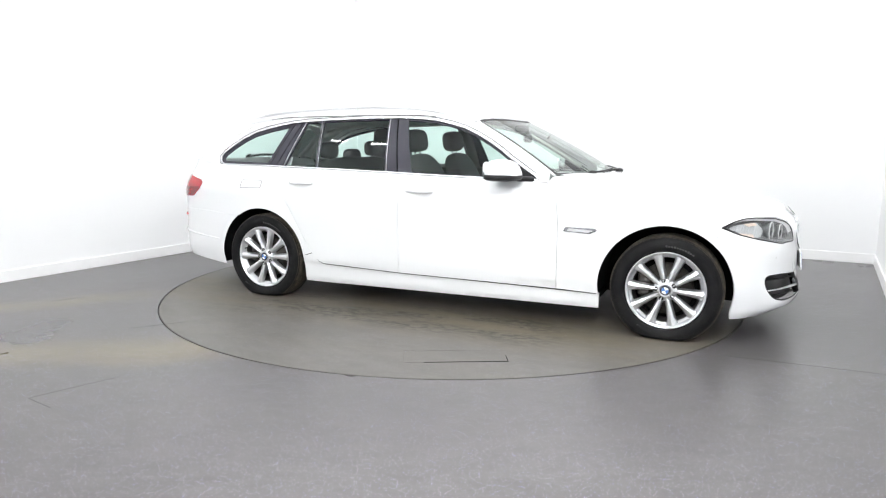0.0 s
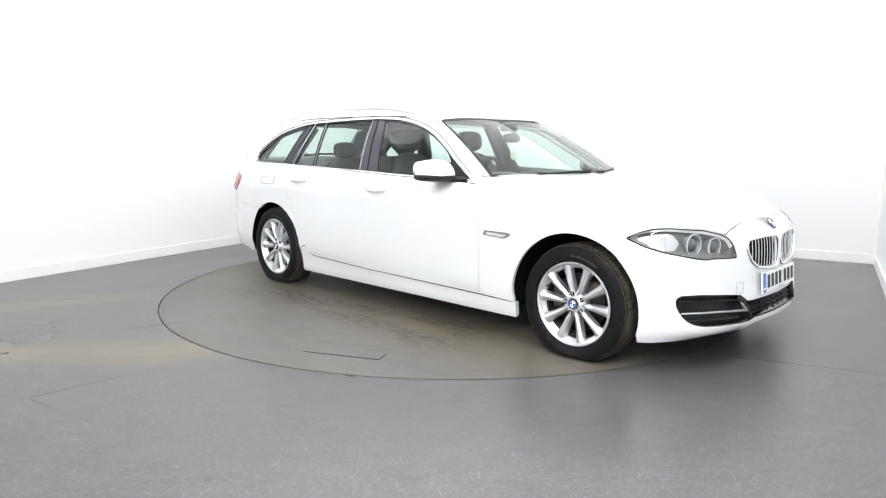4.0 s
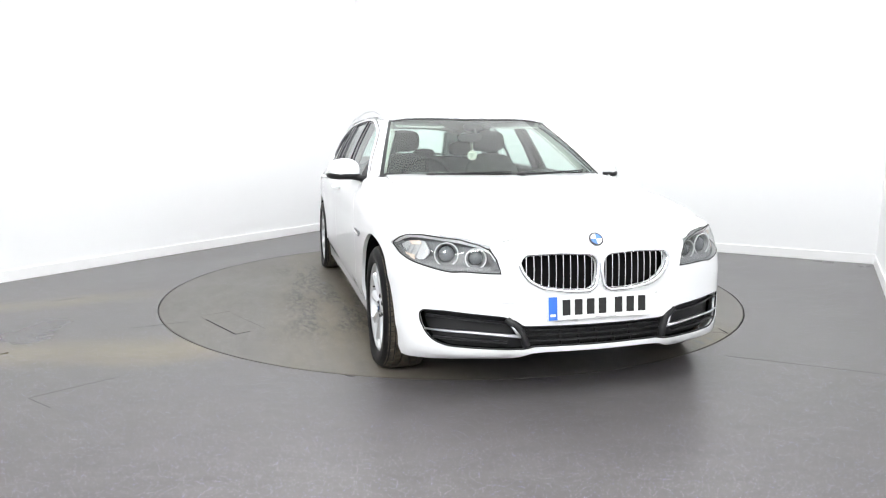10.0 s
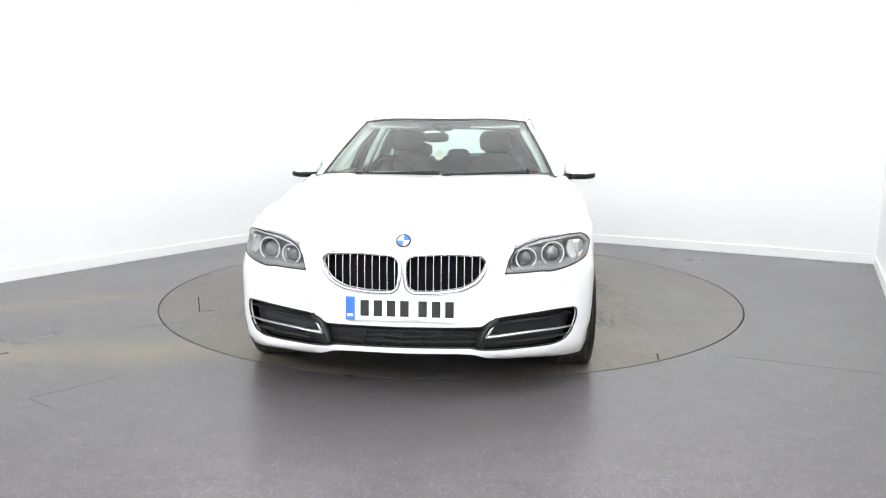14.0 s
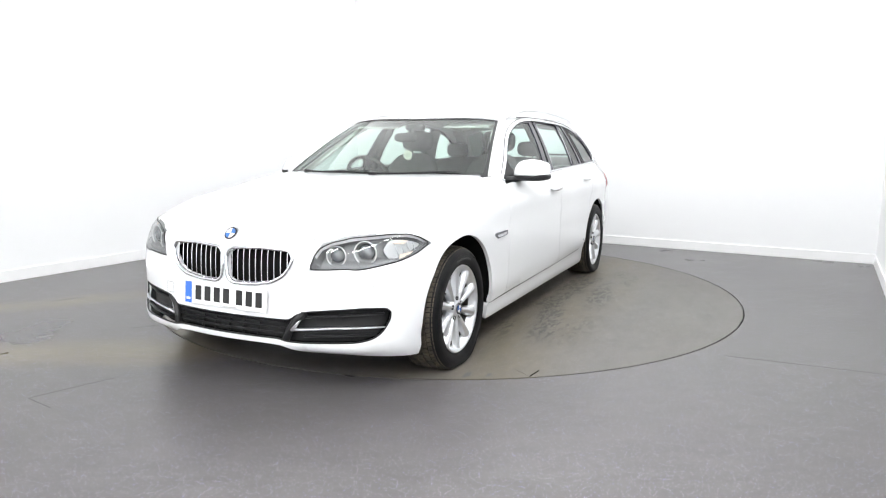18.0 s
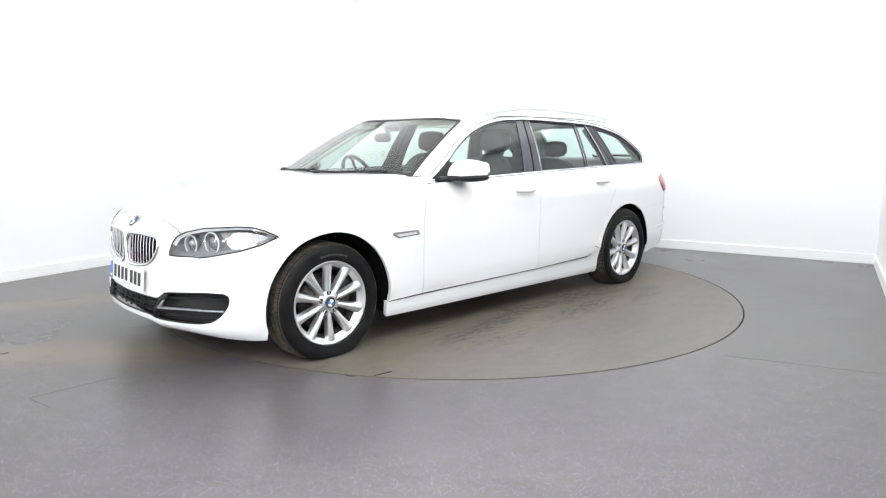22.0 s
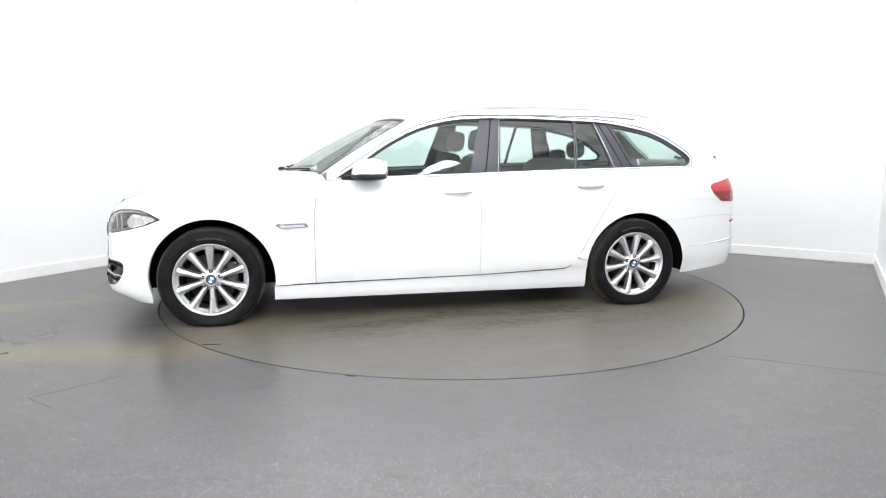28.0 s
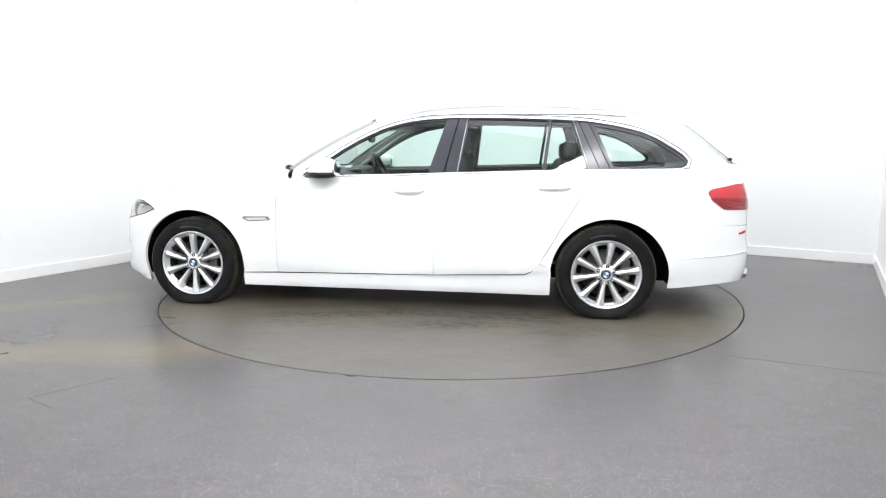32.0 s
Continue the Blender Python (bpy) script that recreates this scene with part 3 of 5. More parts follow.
INTAKE_LOW = [(UC, 0.262), (uy(0.2), 0.262), (uy(0.31), 0.262), (uy(0.35), 0.250), (uy(0.43), 0.248), (uy(0.565), 0.254), (uy(0.69), 0.261), (uy(0.745), 0.276), (uy(0.778), 0.306), (uy(0.806), 0.361)]


def intake_outline():
    left_top, left_low = INTAKE, INTAKE_LOW
    return rounded(left_top + mirror_u(left_top[:-1])[::-1] + mirror_u(left_low[1:])[::-1] + left_low, 0.022, 4)


CAR = new("estate_car")


def both(build):
    for m in (False, True):
        build(m)


def build_skin():
    body = CAR
    # front bumper, one piece from arch to arch
    left = [(UC, 0.238), (uy(0.25), 0.238), (uy(0.32), 0.233), (uy(0.375), 0.213), (uy(0.47), 0.201), (uy(0.62), 0.187), (uy(0.76), 0.174), (ux(1.95), 0.162), (ux(1.863), 0.156)]
    left += [p for p in arc(ARCH_F, ARCH_Z, ARCH_RAD, -15, 48, 10)]
    left += [(1.780, 0.696)]
    low_edge = [HEADLIGHT[i] for i in (14, 13, 12, 11, 10, 9, 8)]
    left += [(u, z - 0.004) for u, z in low_edge]
    left += [(uy(0.492), 0.66), (uy(0.522), 0.698), (uy(0.533), 0.7150), (uy(0.508), 0.7275), (uy(0.480), 0.7355), (uy(0.40), 0.7535), (uy(0.3), 0.7645), (uy(0.15), 0.7705), (UC, 0.7725)]
    outline = left + mirror_u(left[1:-1])[::-1]
    sheet("front_bumper", outline, skin, PAINT, body, [intake_outline(), kidney(), mirror_u(kidney())[::-1]], 0.045, 0.02, flip=True)
    # hood
    half = [(0.786, 0.731)] + [(x, HOOD_EDGE(x) - GAP) for x in (1.0, 1.2, 1.4, 1.6, 1.75, 1.84, 1.9, 1.96, 2.0)] + [(p.x - 0.003, max(0.0, p.y - 0.002)) for p in NOSE_LINE]
    cowl = [(0.984, 0.25), (0.903, 0.5)]
    out = half + [(x, -y) for x, y in half[-2::-1]] + [(x, -y) for x, y in cowl[::-1]] + [(1.01, 0.0)] + cowl
    sheet("bonnet", out, hood_skin, PAINT, body, (), 0.06, 0.02)

    def side(m):
        # added white filler under the joint of bonnet and fender, hiding a dark crack
        bm = bmesh.new()
        xs = [0.79 + 0.06 * k for k in range(21)]
        ins = [hood_skin(x, HOOD_EDGE(x) - 0.03) - Vector((0, 0, 0.008)) for x in xs]
        outs = [hood_skin(x, HOOD_EDGE(x) + 0.03) - Vector((0, 0, 0.010)) for x in xs]
        sg = -1 if m else 1
        strip(bm, [Vector((v.x, v.y * sg, v.z)) for v in ins], [Vector((v.x, v.y * sg, v.z)) for v in outs])
        part("bonnet_gap_filler", bm, PAINT, body, "", True)
        # fender
        top = [(x, fender_top(x)) for x in (2.02, 1.95, 1.85, 1.7, 1.5, 1.3, 1.1, 0.95, 0.84)]
        f = [(1.780, 0.704), (1.841, 0.737), (1.90, 0.7565), (1.975, 0.760), (ux(2.028), 0.757)] + [(ux(x), z) for x, z in top]
        f += [(0.765, 0.972), (0.739, 0.934), (0.765, 0.905), (0.813, 0.83), (0.8262, 0.7), (0.8262, 0.35), (0.8232, 0.262), (SILL_F, 0.252)]
        f += arc(ARCH_F, ARCH_Z, ARCH_RAD, 188, 48.25, 26)
        sheet("front_fender", f, skin, PAINT, body, (), 0.05, 0.02, flip=True, mirror=m)
        # doors
        d = [(0.820, 0.262), (0.823, 0.35), (0.823, 0.7), (0.809, 0.83), (0.7625, 0.905), (0.736, 0.931)] + line(BELT, 0.68, -0.3096, 10) + [(-0.3096, 0.6), (-0.3096, 0.272)]
        sheet("front_door", d, skin, PAINT, body, (), 0.045, 0.02, flip=True, mirror=m)
        rear_cut = [(-1.378, 0.96), (-1.333, 0.88), (-1.255, 0.74), (-1.172, 0.60), (-1.090, 0.45), (-1.034, 0.36), (-0.985, 0.313), (-0.94, 0.294)]
        d = line(BELT, -0.3120, -1.402, 10) + rear_cut + [(-0.3120, 0.272)]
        sheet("rear_door", d, skin, PAINT, body, (), 0.045, 0.02, flip=True, mirror=m)
        # quarter panel behind the door
        q = [(-1.406, 0.998), (-1.382, 0.96), (-1.337, 0.88), (-1.259, 0.74), (-1.176, 0.60), (-1.094, 0.45), (-1.042, 0.371), (-1.118, 0.342)]
        q += arc(ARCH_R, ARCH_ZR, ARCH_RAD, 0, 123, 22)[1:]
        q += [(-1.79, 0.6225), (-2.03, 0.6445), (ux(-2.3), 0.6495), (ury(0.665), 0.646), (ury(0.665), 1.05), (ux(-2.33), 1.052)] + line(BELT, -2.2, -1.46, 8)
        sheet("rear_quarter", q, skin, PAINT, body, [tail_lamp_outline()], 0.06, 0.02, flip=True, mirror=m)
        # side skirt
        s = [(SILL_F, 0.247), (0.5, 0.256), (-0.31, 0.266), (-0.94, 0.289), (-0.988, 0.308), (-1.022, 0.353), (-1.0285, 0.3692), (-1.1195, 0.3402), (-1.122, 0.30), (SILL_R, 0.145), (-0.3, 0.148), (SILL_F, 0.155)]
        sheet("side_skirt", s, lambda u, z: skin(u, z, 0.008), PAINT, body, (), 0.035, 0.03, flip=True, mirror=m)
        # dark tube that draws in the seam along the top of the skirt
        bm = bmesh.new()
        path = [skin(u, z, 0.004) for u, z in ((1.08, 0.2515), (0.82, 0.2565), (0.5, 0.261), (0.1, 0.2655), (-0.31, 0.270), (-0.65, 0.281), (-0.94, 0.2905), (-0.985, 0.310), (-1.02, 0.356))]
        tube(bm, [Vector((p.x, -p.y if m else p.y, p.z)) for p in path], 0.0036, 6)
        part("sill_seam", bm, BLACK, body, "thin dark line along the sill seam", True)
        # cabin frame with the openings of the side windows
        dlo = window_band()
        edge = [(tail_x(z) + 0.0, z) for z in (1.05, 1.12, 1.2, 1.28)]
        c = line(BELT, -2.3, 0.733, 16)[::-1] + [(tail_x(1.05) + 0.02, 1.05)] + [(x + 0.01, z) for x, z in edge[1:]]
        c += [(x, roof_edge(x)) for x in (-1.97, -1.8, -1.6, -1.4, -1.1, -0.7, -0.4, -0.1, 0.06, 0.130)]
        c += [(shield(1, t).x - 0.012, shield(1, t).z + 0.004) for t in (0.9, 0.75, 0.6, 0.45, 0.3, 0.15, 0.04)]
        sheet("cabin_side", c, cabin, PAINT, body, [dlo], 0.05, 0.03, flip=True, mirror=m)
        # the pillar's face beside the windscreen
        bm = bmesh.new()
        sg = -1 if m else 1
        ts = [k / 14 for k in range(15)]
        a = [cabin(shield(1, t).x - 0.012, shield(1, t).z + 0.004) for t in ts]
        b = [shield(1, t) + Vector((0.0, 0.004, 0.002)) for t in ts]
        b[-1].z += 0.01
        strip(bm, [Vector((v.x, v.y * sg, v.z)) for v in a], [Vector((v.x, v.y * sg, v.z)) for v in b])
        bmesh.ops.recalc_face_normals(bm, faces=bm.faces[:])
        finish(bm, "windscreen_pillar", PAINT, body)
    both(side)
    # roof
    xs = (0.128, 0.06, -0.1, -0.4, -0.7, -1.1, -1.4, -1.6, -1.8, -1.97)
    e = [(x, cabin(x, roof_edge(x)).y) for x in xs]
    front = [(shield(s, 1).x - 0.004, shield(s, 1).y) for s in (-0.99, -0.85, -0.6, -0.3, 0, 0.3, 0.6, 0.85, 0.99)]
    out = e + [(-1.985, 0.45), (-1.995, 0.2), (-2.0, 0), (-1.995, -0.2), (-1.985, -0.45)] + [(x, -y) for x, y in e[::-1]] + front
    sheet("roof", out, roof_skin, PAINT, body, (), 0.06, 0.005, flip=True)
    # windscreen
    sq = [(-1, 0), (1, 0), (1, 1), (-1, 1)]
    sheet("windscreen", sq, shield, SHIELD, body, (), 0.1, 0, label="clear tinted windscreen")
    for name, ring in (("windscreen_seal", [[(-1, 0), (1, 0), (1, 0.035), (-1, 0.035)], [(-1, 0.980), (1, 0.980), (1, 1), (-1, 1)], [(-1, 0.03), (-0.972, 0.03), (-0.972, 0.985), (-1, 0.985)], [(0.972, 0.03), (1, 0.03), (1, 0.985), (0.972, 0.985)]]),):
        for r in ring:
            sheet(name, r, shield, BLACK, body, (), 0.08, 0, lift=0.002, label="black printed windscreen border")
    build_rear()


def window_band():
    top = [(0.668, 0.951), (0.56, 1.020), (0.445, 1.091), (0.378, 1.138), (0.279, 1.196), (0.178, 1.248), (0.076, 1.291), (-0.025, 1.321), (-0.127, 1.342), (-0.23, 1.355), (-0.436, 1.366), (-0.644, 1.366), (-0.854, 1.362), (-1.068, 1.356), (-1.24, 1.349),
           (-1.38, 1.338), (-1.501, 1.318), (-1.61, 1.296), (-1.718, 1.268), (-1.824, 1.221), (-1.93, 1.156), (-1.995, 1.110), (-2.026, 1.074), (-2.018, 1.036), (-1.975, 1.014)]
    low = [(x, BELT(x) + 0.006) for x in (-1.85, -1.5, -1.2, -0.9, -0.6, -0.3, 0.0, 0.3, 0.55)]
    return top + low


def tail_lamp_outline():
    return rounded([(ux(-2.132), 0.868), (ux(-2.165), 0.889), (ux(-2.35), 0.921), (ury(0.70), 0.924), (ury(0.69), 0.748), (ux(-2.36), 0.749), (ux(-2.24), 0.753), (ux(-2.158), 0.815)], 0.016, 4)


def build_rear():
    # tailgate, bumper and their glass, from side to side
    def gate(y, z):
        x = TAIL(z)
        w = cabin(x, min(1.3, max(z, 1.0))).y if z > 1.0 else 0.72
        q = min(1.0, abs(y) / max(0.3, w))
        return Vector((x - 0.07 * (1 - q ** 2), y, z))
    up = [(cabin(TAIL(z) + 0.01, z).y, z) for z in (1.05, 1.12, 1.2, 1.28, 1.325)]
    out = up + [(0.4, 1.362), (0.2, 1.38), (-0.2, 1.38), (-0.4, 1.362)] + [(-y, z) for y, z in up[::-1]]
    win = [(y * 0.9, z) for y, z in up[:-1]] + [(0.42, 1.33), (0.2, 1.35)]
    win = win + [(-y, z) for y, z in win[::-1]]
    sheet("tailgate", out, gate, PAINT, CAR, [win], 0.06, 0.02, flip=True)
    sheet("rear_window", win, gate, PANE, CAR, (), 0.08, 0, flip=True, label="tinted rear window")

    def back(u, z):
        return skin(u, z)
    rear = [(-1.925, 0.219)] + [(ux(-2.1), 0.235), (ux(-2.3), 0.255), (ury(0.6), 0.27), (-URC, 0.27)]
    top = [(-URC, 0.61), (ury(0.65), 0.636), (ux(-2.3), 0.6480), (-2.03, 0.6430), (-1.79, 0.6210), (-1.735, 0.6185)]
    top += arc(ARCH_R, ARCH_ZR, ARCH_RAD, 123.4, 190, 14)
    half = rear + top
    for m in (False, True):
        sheet("rear_bumper", half, back, PAINT, CAR, (), 0.06, 0.0, flip=True, mirror=m)
        body = [(-URC, 0.62), (ury(0.655), 0.642), (ury(0.655), 1.05), (ury(0.4), 1.05), (-URC, 1.05)]
        sheet("tailgate_skin", body, back, PAINT, CAR, (), 0.06, 0.0, flip=True, mirror=m)


build_skin()


# ---------------------------------------------------------------- windows, pillars and trim of the sides
def clip_poly(poly, a, b):
    """The part of a polygon to the left of the line from a to b."""
    def s(p):
        return (b[0] - a[0]) * (p[1] - a[1]) - (b[1] - a[1]) * (p[0] - a[0])
    out = []
    for i, p in enumerate(poly):
        q = poly[(i + 1) % len(poly)]
        sp, sq = s(p), s(q)
        if sp >= 0:
            out.append(p)
        if sp * sq < 0:
            t = sp / (sp - sq)
            out.append((p[0] + (q[0] - p[0]) * t, p[1] + (q[1] - p[1]) * t))
    return out


def shrink(poly, d):
    """The polygon with every edge moved in by d."""
    area = sum(poly[i - 1][0] * p[1] - p[0] * poly[i - 1][1] for i, p in enumerate(poly))
    sg = 1 if area > 0 else -1
    pts = [Vector(p) for i, p in enumerate(poly) if (Vector(p) - Vector(poly[i - 1])).length > 1e-4]
    out = []
    for i, p in enumerate(pts):
        a, b = (p - pts[i - 1]).normalized(), (pts[(i + 1) % len(pts)] - p).normalized()
        na, nb = Vector((-a.y, a.x)) * sg, Vector((-b.y, b.x)) * sg
        k = na + nb
        out.append((p + k * (d / max(0.35, k.dot(na))))[:])
    return out


BAND = window_band()
CUTS = {"b_front": ((-0.392, 1.37), (-0.266, 0.95)), "b_rear": ((-0.520, 1.37), (-0.458, 0.95)), "mid": ((-1.106, 1.37), (-1.056, 0.97)),
        "c_front": ((-1.252, 1.37), (-1.373, 0.98)), "c_rear": ((-1.352, 1.37), (-1.519, 0.98))}


def pane_shapes():
    c = CUTS
    up, dn = (lambda k: (c[k][1], c[k][0])), (lambda k: c[k])
    fr = clip_poly(BAND, *dn("b_front"))
    rr = clip_poly(clip_poly(BAND, *up("b_rear")), *dn("mid"))
    fx = clip_poly(clip_poly(BAND, *up("mid")), *dn("c_front"))
    qu = clip_poly(BAND, *up("c_rear"))
    return [("front_side_window", shrink(fr, 0.016)), ("rear_side_window", shrink(rr, 0.012)), ("fixed_side_window", shrink(fx, 0.012)), ("quarter_window", rounded(shrink(qu, 0.026), 0.03, 4))]


def cabin_in(d):
    return lambda x, z: cabin(x, z) + Vector((0, -d, -d * 0.4))


def build_side_windows(m):
    sg = -1 if m else 1
    shapes = pane_shapes()
    sheet("window_surround", BAND, cabin_in(0.008), GLOSSBLACK, CAR, [p for _, p in shapes], 0.06, 0.012, flip=True, mirror=m, label="gloss black window surround and pillars")
    for name, p in shapes:
        sheet(name, p, cabin_in(0.013), PANE, CAR, (), 0.08, 0.0, flip=True, mirror=m, label="lightly tinted glass")
    # bright strip round the whole band
    bm = bmesh.new()
    path = [cabin(*p) + Vector((0, 0.001, 0)) for p in densify(BAND, 0.06)]
    path = [Vector((v.x, v.y * sg, v.z)) for v in path]
    tube(bm, path, 0.0075, 6, True)
    part("window_strip", bm, CHROME, CAR, "thin chrome strip", True)
    # the joint between door frames and body, just outside the strip
    bm = bmesh.new()
    edge = densify(BAND[:24], 0.06)[:-6]
    outer = []
    for i in range(1, len(edge) - 1):
        (x0, z0), (x1, z1) = edge[i - 1], edge[i + 1]
        w = math.hypot(x1 - x0, z1 - z0)
        outer.append(cabin(edge[i][0] - (z0 - z1) / w * 0.019, edge[i][1] + (x0 - x1) / w * 0.019))
    tube(bm, [Vector((v.x, (v.y + 0.0005) * sg, v.z)) for v in outer], 0.0026, 5)
    part("door_frame_joint", bm, VOID, CAR, "", True)
    # a joint down the middle of the door pillar, and the bright divider
    for k, (a, b), w, mt in (("pillar_joint", ((-0.455, 1.355), (-0.371, 0.982)), 0.004, VOID), ("window_divider", ((-1.106, 1.350), (-1.059, 0.997)), 0.011, GLOSSBLACK),
                            ("divider_edge", ((-1.098, 1.350), (-1.051, 0.997)), 0.003, SATIN), ("pillar_edge", ((-0.519, 1.356), (-0.463, 0.984)), 0.003, SATIN), ("pillar_edge", ((-1.362, 1.330), (-1.508, 1.012)), 0.003, BLACK),
                            ("pillar_joint", ((-1.292, 1.338), (-1.440, 1.006)), 0.0022, VOID), ("pillar_edge", ((-1.258, 1.340), (-1.366, 1.006)), 0.003, SATIN)):
        bm = bmesh.new()
        pts = [cabin(a[0] + (b[0] - a[0]) * t, a[1] + (b[1] - a[1]) * t) for t in (0, 0.25, 0.5, 0.75, 1)]
        tube(bm, [Vector((p.x, (p.y - 0.007) * sg, p.z)) for p in pts], w, 6)
        part(k, bm, mt, CAR, "", True)


# ---------------------------------------------------------------- wheels
def spoke_mesh():
    """One spoke: a low ridge down its face, steep flanks, wider towards the rim."""
    bm = bmesh.new()
    rows = []
    for r, w, y, h in ((0.044, 0.0125, 0.082, 0.034), (0.075, 0.0135, 0.0865, 0.040), (0.11, 0.0150, 0.090, 0.040), (0.15, 0.0175, 0.0935, 0.038), (0.185, 0.0205, 0.096, 0.032), (0.205, 0.0235, 0.097, 0.024), (0.219, 0.0300, 0.0975, 0.012)):
        rows.append([bm.verts.new(p) for p in ((-w * 1.30 - 0.002, y - h, r), (-w * 1.02, y - 0.011, r), (-w * 0.86, y - 0.0065, r), (-w * 0.10, y, r), (w * 0.10, y, r), (w * 0.86, y - 0.0065, r), (w * 1.02, y - 0.011, r), (w * 1.30 + 0.002, y - h, r))])
    for a, b in zip(rows, rows[1:]):
        for k in range(7):
            bm.faces.new((a[k], a[k + 1], b[k + 1], b[k]))
    bmesh.ops.recalc_face_normals(bm, faces=bm.faces[:])
    return bm


PRINT = mat("faded_tyre_print", (0.045, 0.045, 0.046), 0.6)
BARREL = mat("darker_barrel_alloy", (0.22, 0.215, 0.21), 0.45, 0.7)
feed(BARREL, "Base Color", ramp(BARREL, noise_node(BARREL, 18.0, 5), [(0.3, (0.07, 0.067, 0.063)), (0.7, (0.17, 0.165, 0.16))]))
BOLT = mat("dark_wheel_bolt", (0.018, 0.018, 0.02), 0.5, 0.2)


def loaded(bm):
    """Flattens the tyre on the ground and lets its side bulge there."""
    for v in bm.verts:
        low = smoothstep(-v.co.z, 0.20, HUB_Z)
        r = math.hypot(v.co.x, v.co.z)
        v.co.y += math.copysign(0.010 * low * smoothstep(r, 0.235, 0.29), v.co.y)
        if v.co.z < -HUB_Z + 0.02:
            d = -HUB_Z + 0.02 - v.co.z
            v.co.z = -HUB_Z + 0.02 - 0.0195 * (1 - math.exp(-d / 0.0195))
    return bm


def build_wheel(x, y, turn, spin):
    """A wheel with its tyre; it faces the car's left until turned."""
    bm = bmesh.new()
    lathe(bm, [(0.200, 0.058), (0.207, 0.074), (0.2135, 0.0765), (0.2165, 0.090), (0.2215, 0.0965), (0.228, 0.101), (0.2335, 0.1035), (0.2365, 0.101), (0.2370, 0.092), (0.233, 0.07)], 72)
    wheel = part("wheel", bm, ALLOY, CAR, "silver ten-spoke alloy wheel", True)
    wheel.matrix_basis = Matrix.Translation((x, y, HUB_Z)) @ pose(0, 0, 0, 0, 0, turn)
    # inner barrel in a darker, mottled alloy than the lip
    bm = bmesh.new()
    lathe(bm, [(0.208, -0.11), (0.196, -0.05), (0.194, 0.03), (0.2005, 0.060)], 72)
    part("barrel", bm, BARREL, wheel, "darker inner barrel", True)
    # tyre
    bm = bmesh.new()
    R = WHEEL_R
    lathe(bm, [(0.229, 0.084), (0.2375, 0.098), (0.2385, 0.1045), (0.2445, 0.109), (0.258, 0.1135), (0.276, 0.1155), (0.294, 0.1135), (0.309, 0.107), (0.319, 0.099), (0.3255, 0.090), (0.3275, 0.084), (0.3275, -0.084), (0.319, -0.099), (0.294, -0.1135), (0.276, -0.1155), (0.2375, -0.1)], 96)
    part("tyre", loaded(bm), TYRE, wheel, "black road tyre", True)
    bm = bmesh.new()
    for r, h in ((0.2465, 0.1108), (0.2965, 0.1136), (0.3030, 0.1112)):
        lathe(bm, [(r - 0.0016, h - 0.0006), (r, h + 0.0012), (r + 0.0016, h - 0.0012)], 96)
    part("sidewall_ring", loaded(bm), TYRE, wheel, "", True)
    # tread blocks
    bm = bmesh.new()
    n = 80
    for k in range(n):
        for y0, y1, lag, wide in ((0.064, 0.096, 0.0, 0.80), (0.024, 0.058, 0.4, 0.86), (-0.017, 0.017, 0.7, 0.9), (-0.058, -0.024, 0.3, 0.86), (-0.096, -0.064, 0.6, 0.80)):
            a0, a1 = 2 * math.pi * (k + lag) / n, 2 * math.pi * (k + lag + wide) / n
            vs = []
            for rr in (0.325, R):
                for yy in (y0, y1):
                    rad = rr - (0.012 if abs(yy) > 0.09 else 0.0)
                    sk = 0.012 * (1 if yy == y1 else 0)
                    vs += [bm.verts.new((rad * math.cos(a0 + sk), yy, rad * math.sin(a0 + sk))), bm.verts.new((rad * math.cos(a1 + sk), yy, rad * math.sin(a1 + sk)))]
            for f in ((4, 5, 7, 6), (0, 4, 6, 2), (1, 3, 7, 5), (0, 1, 5, 4), (2, 6, 7, 3)):
                bm.faces.new([vs[i] for i in f])
    bmesh.ops.recalc_face_normals(bm, faces=bm.faces[:])
    part("tread", loaded(bm), TREAD, wheel, "dusty tread blocks")
    # raised maker's lettering on the sidewall, as plain bars
    for base in (74, 254):
        bm = bmesh.new()
        for k in range(11):
            a0, a1 = radians(base + spin + k * 3.4), radians(base + spin + k * 3.4 + 2.3)
            lo, hi = 0.2665, 0.2665 + (0.0125 if k in (0, 3, 8) else 0.010)
            vs = [bm.verts.new((r * math.cos(a), 0.1163, r * math.sin(a))) for r, a in ((lo, a0), (hi, a0), (hi, a1), (lo, a1))]
            bm.faces.new(vs)
        part("sidewall_mark", bm, PRINT, wheel, "faded grey bars of print")
    me = None
    for k in range(10):
        if me is None:
            sp = part("spoke", spoke_mesh(), ALLOY, wheel)
            me = sp.data
        else:
            sp = new("spoke", me)
            sp.parent = wheel
        sp.matrix_basis = pose(0, 0, 0, 0, 36 * k + spin, 0)
    bm = bmesh.new()
    lathe(bm, [(0.0, 0.086), (0.032, 0.086), (0.036, 0.091), (0.040, 0.089), (0.048, 0.0815), (0.064, 0.0795), (0.070, 0.070), (0.072, 0.030)], 48)
    part("hub", bm, ALLOY, wheel, "", True)
    for k in range(5):
        bm = bmesh.new()
        a = radians(72 * k + 18 - spin)
        lathe(bm, [(0.0135, 0.078), (0.0135, 0.0845), (0.0105, 0.086), (0.0095, 0.082), (0.0, 0.082)], 14)
        b = part("wheel_bolt", bm, BOLT, wheel, "dark wheel bolt", True)
        b.matrix_basis = Matrix.Translation((0.0560 * math.sin(radians(90) - a), 0.0, 0.0560 * math.cos(radians(90) - a)))
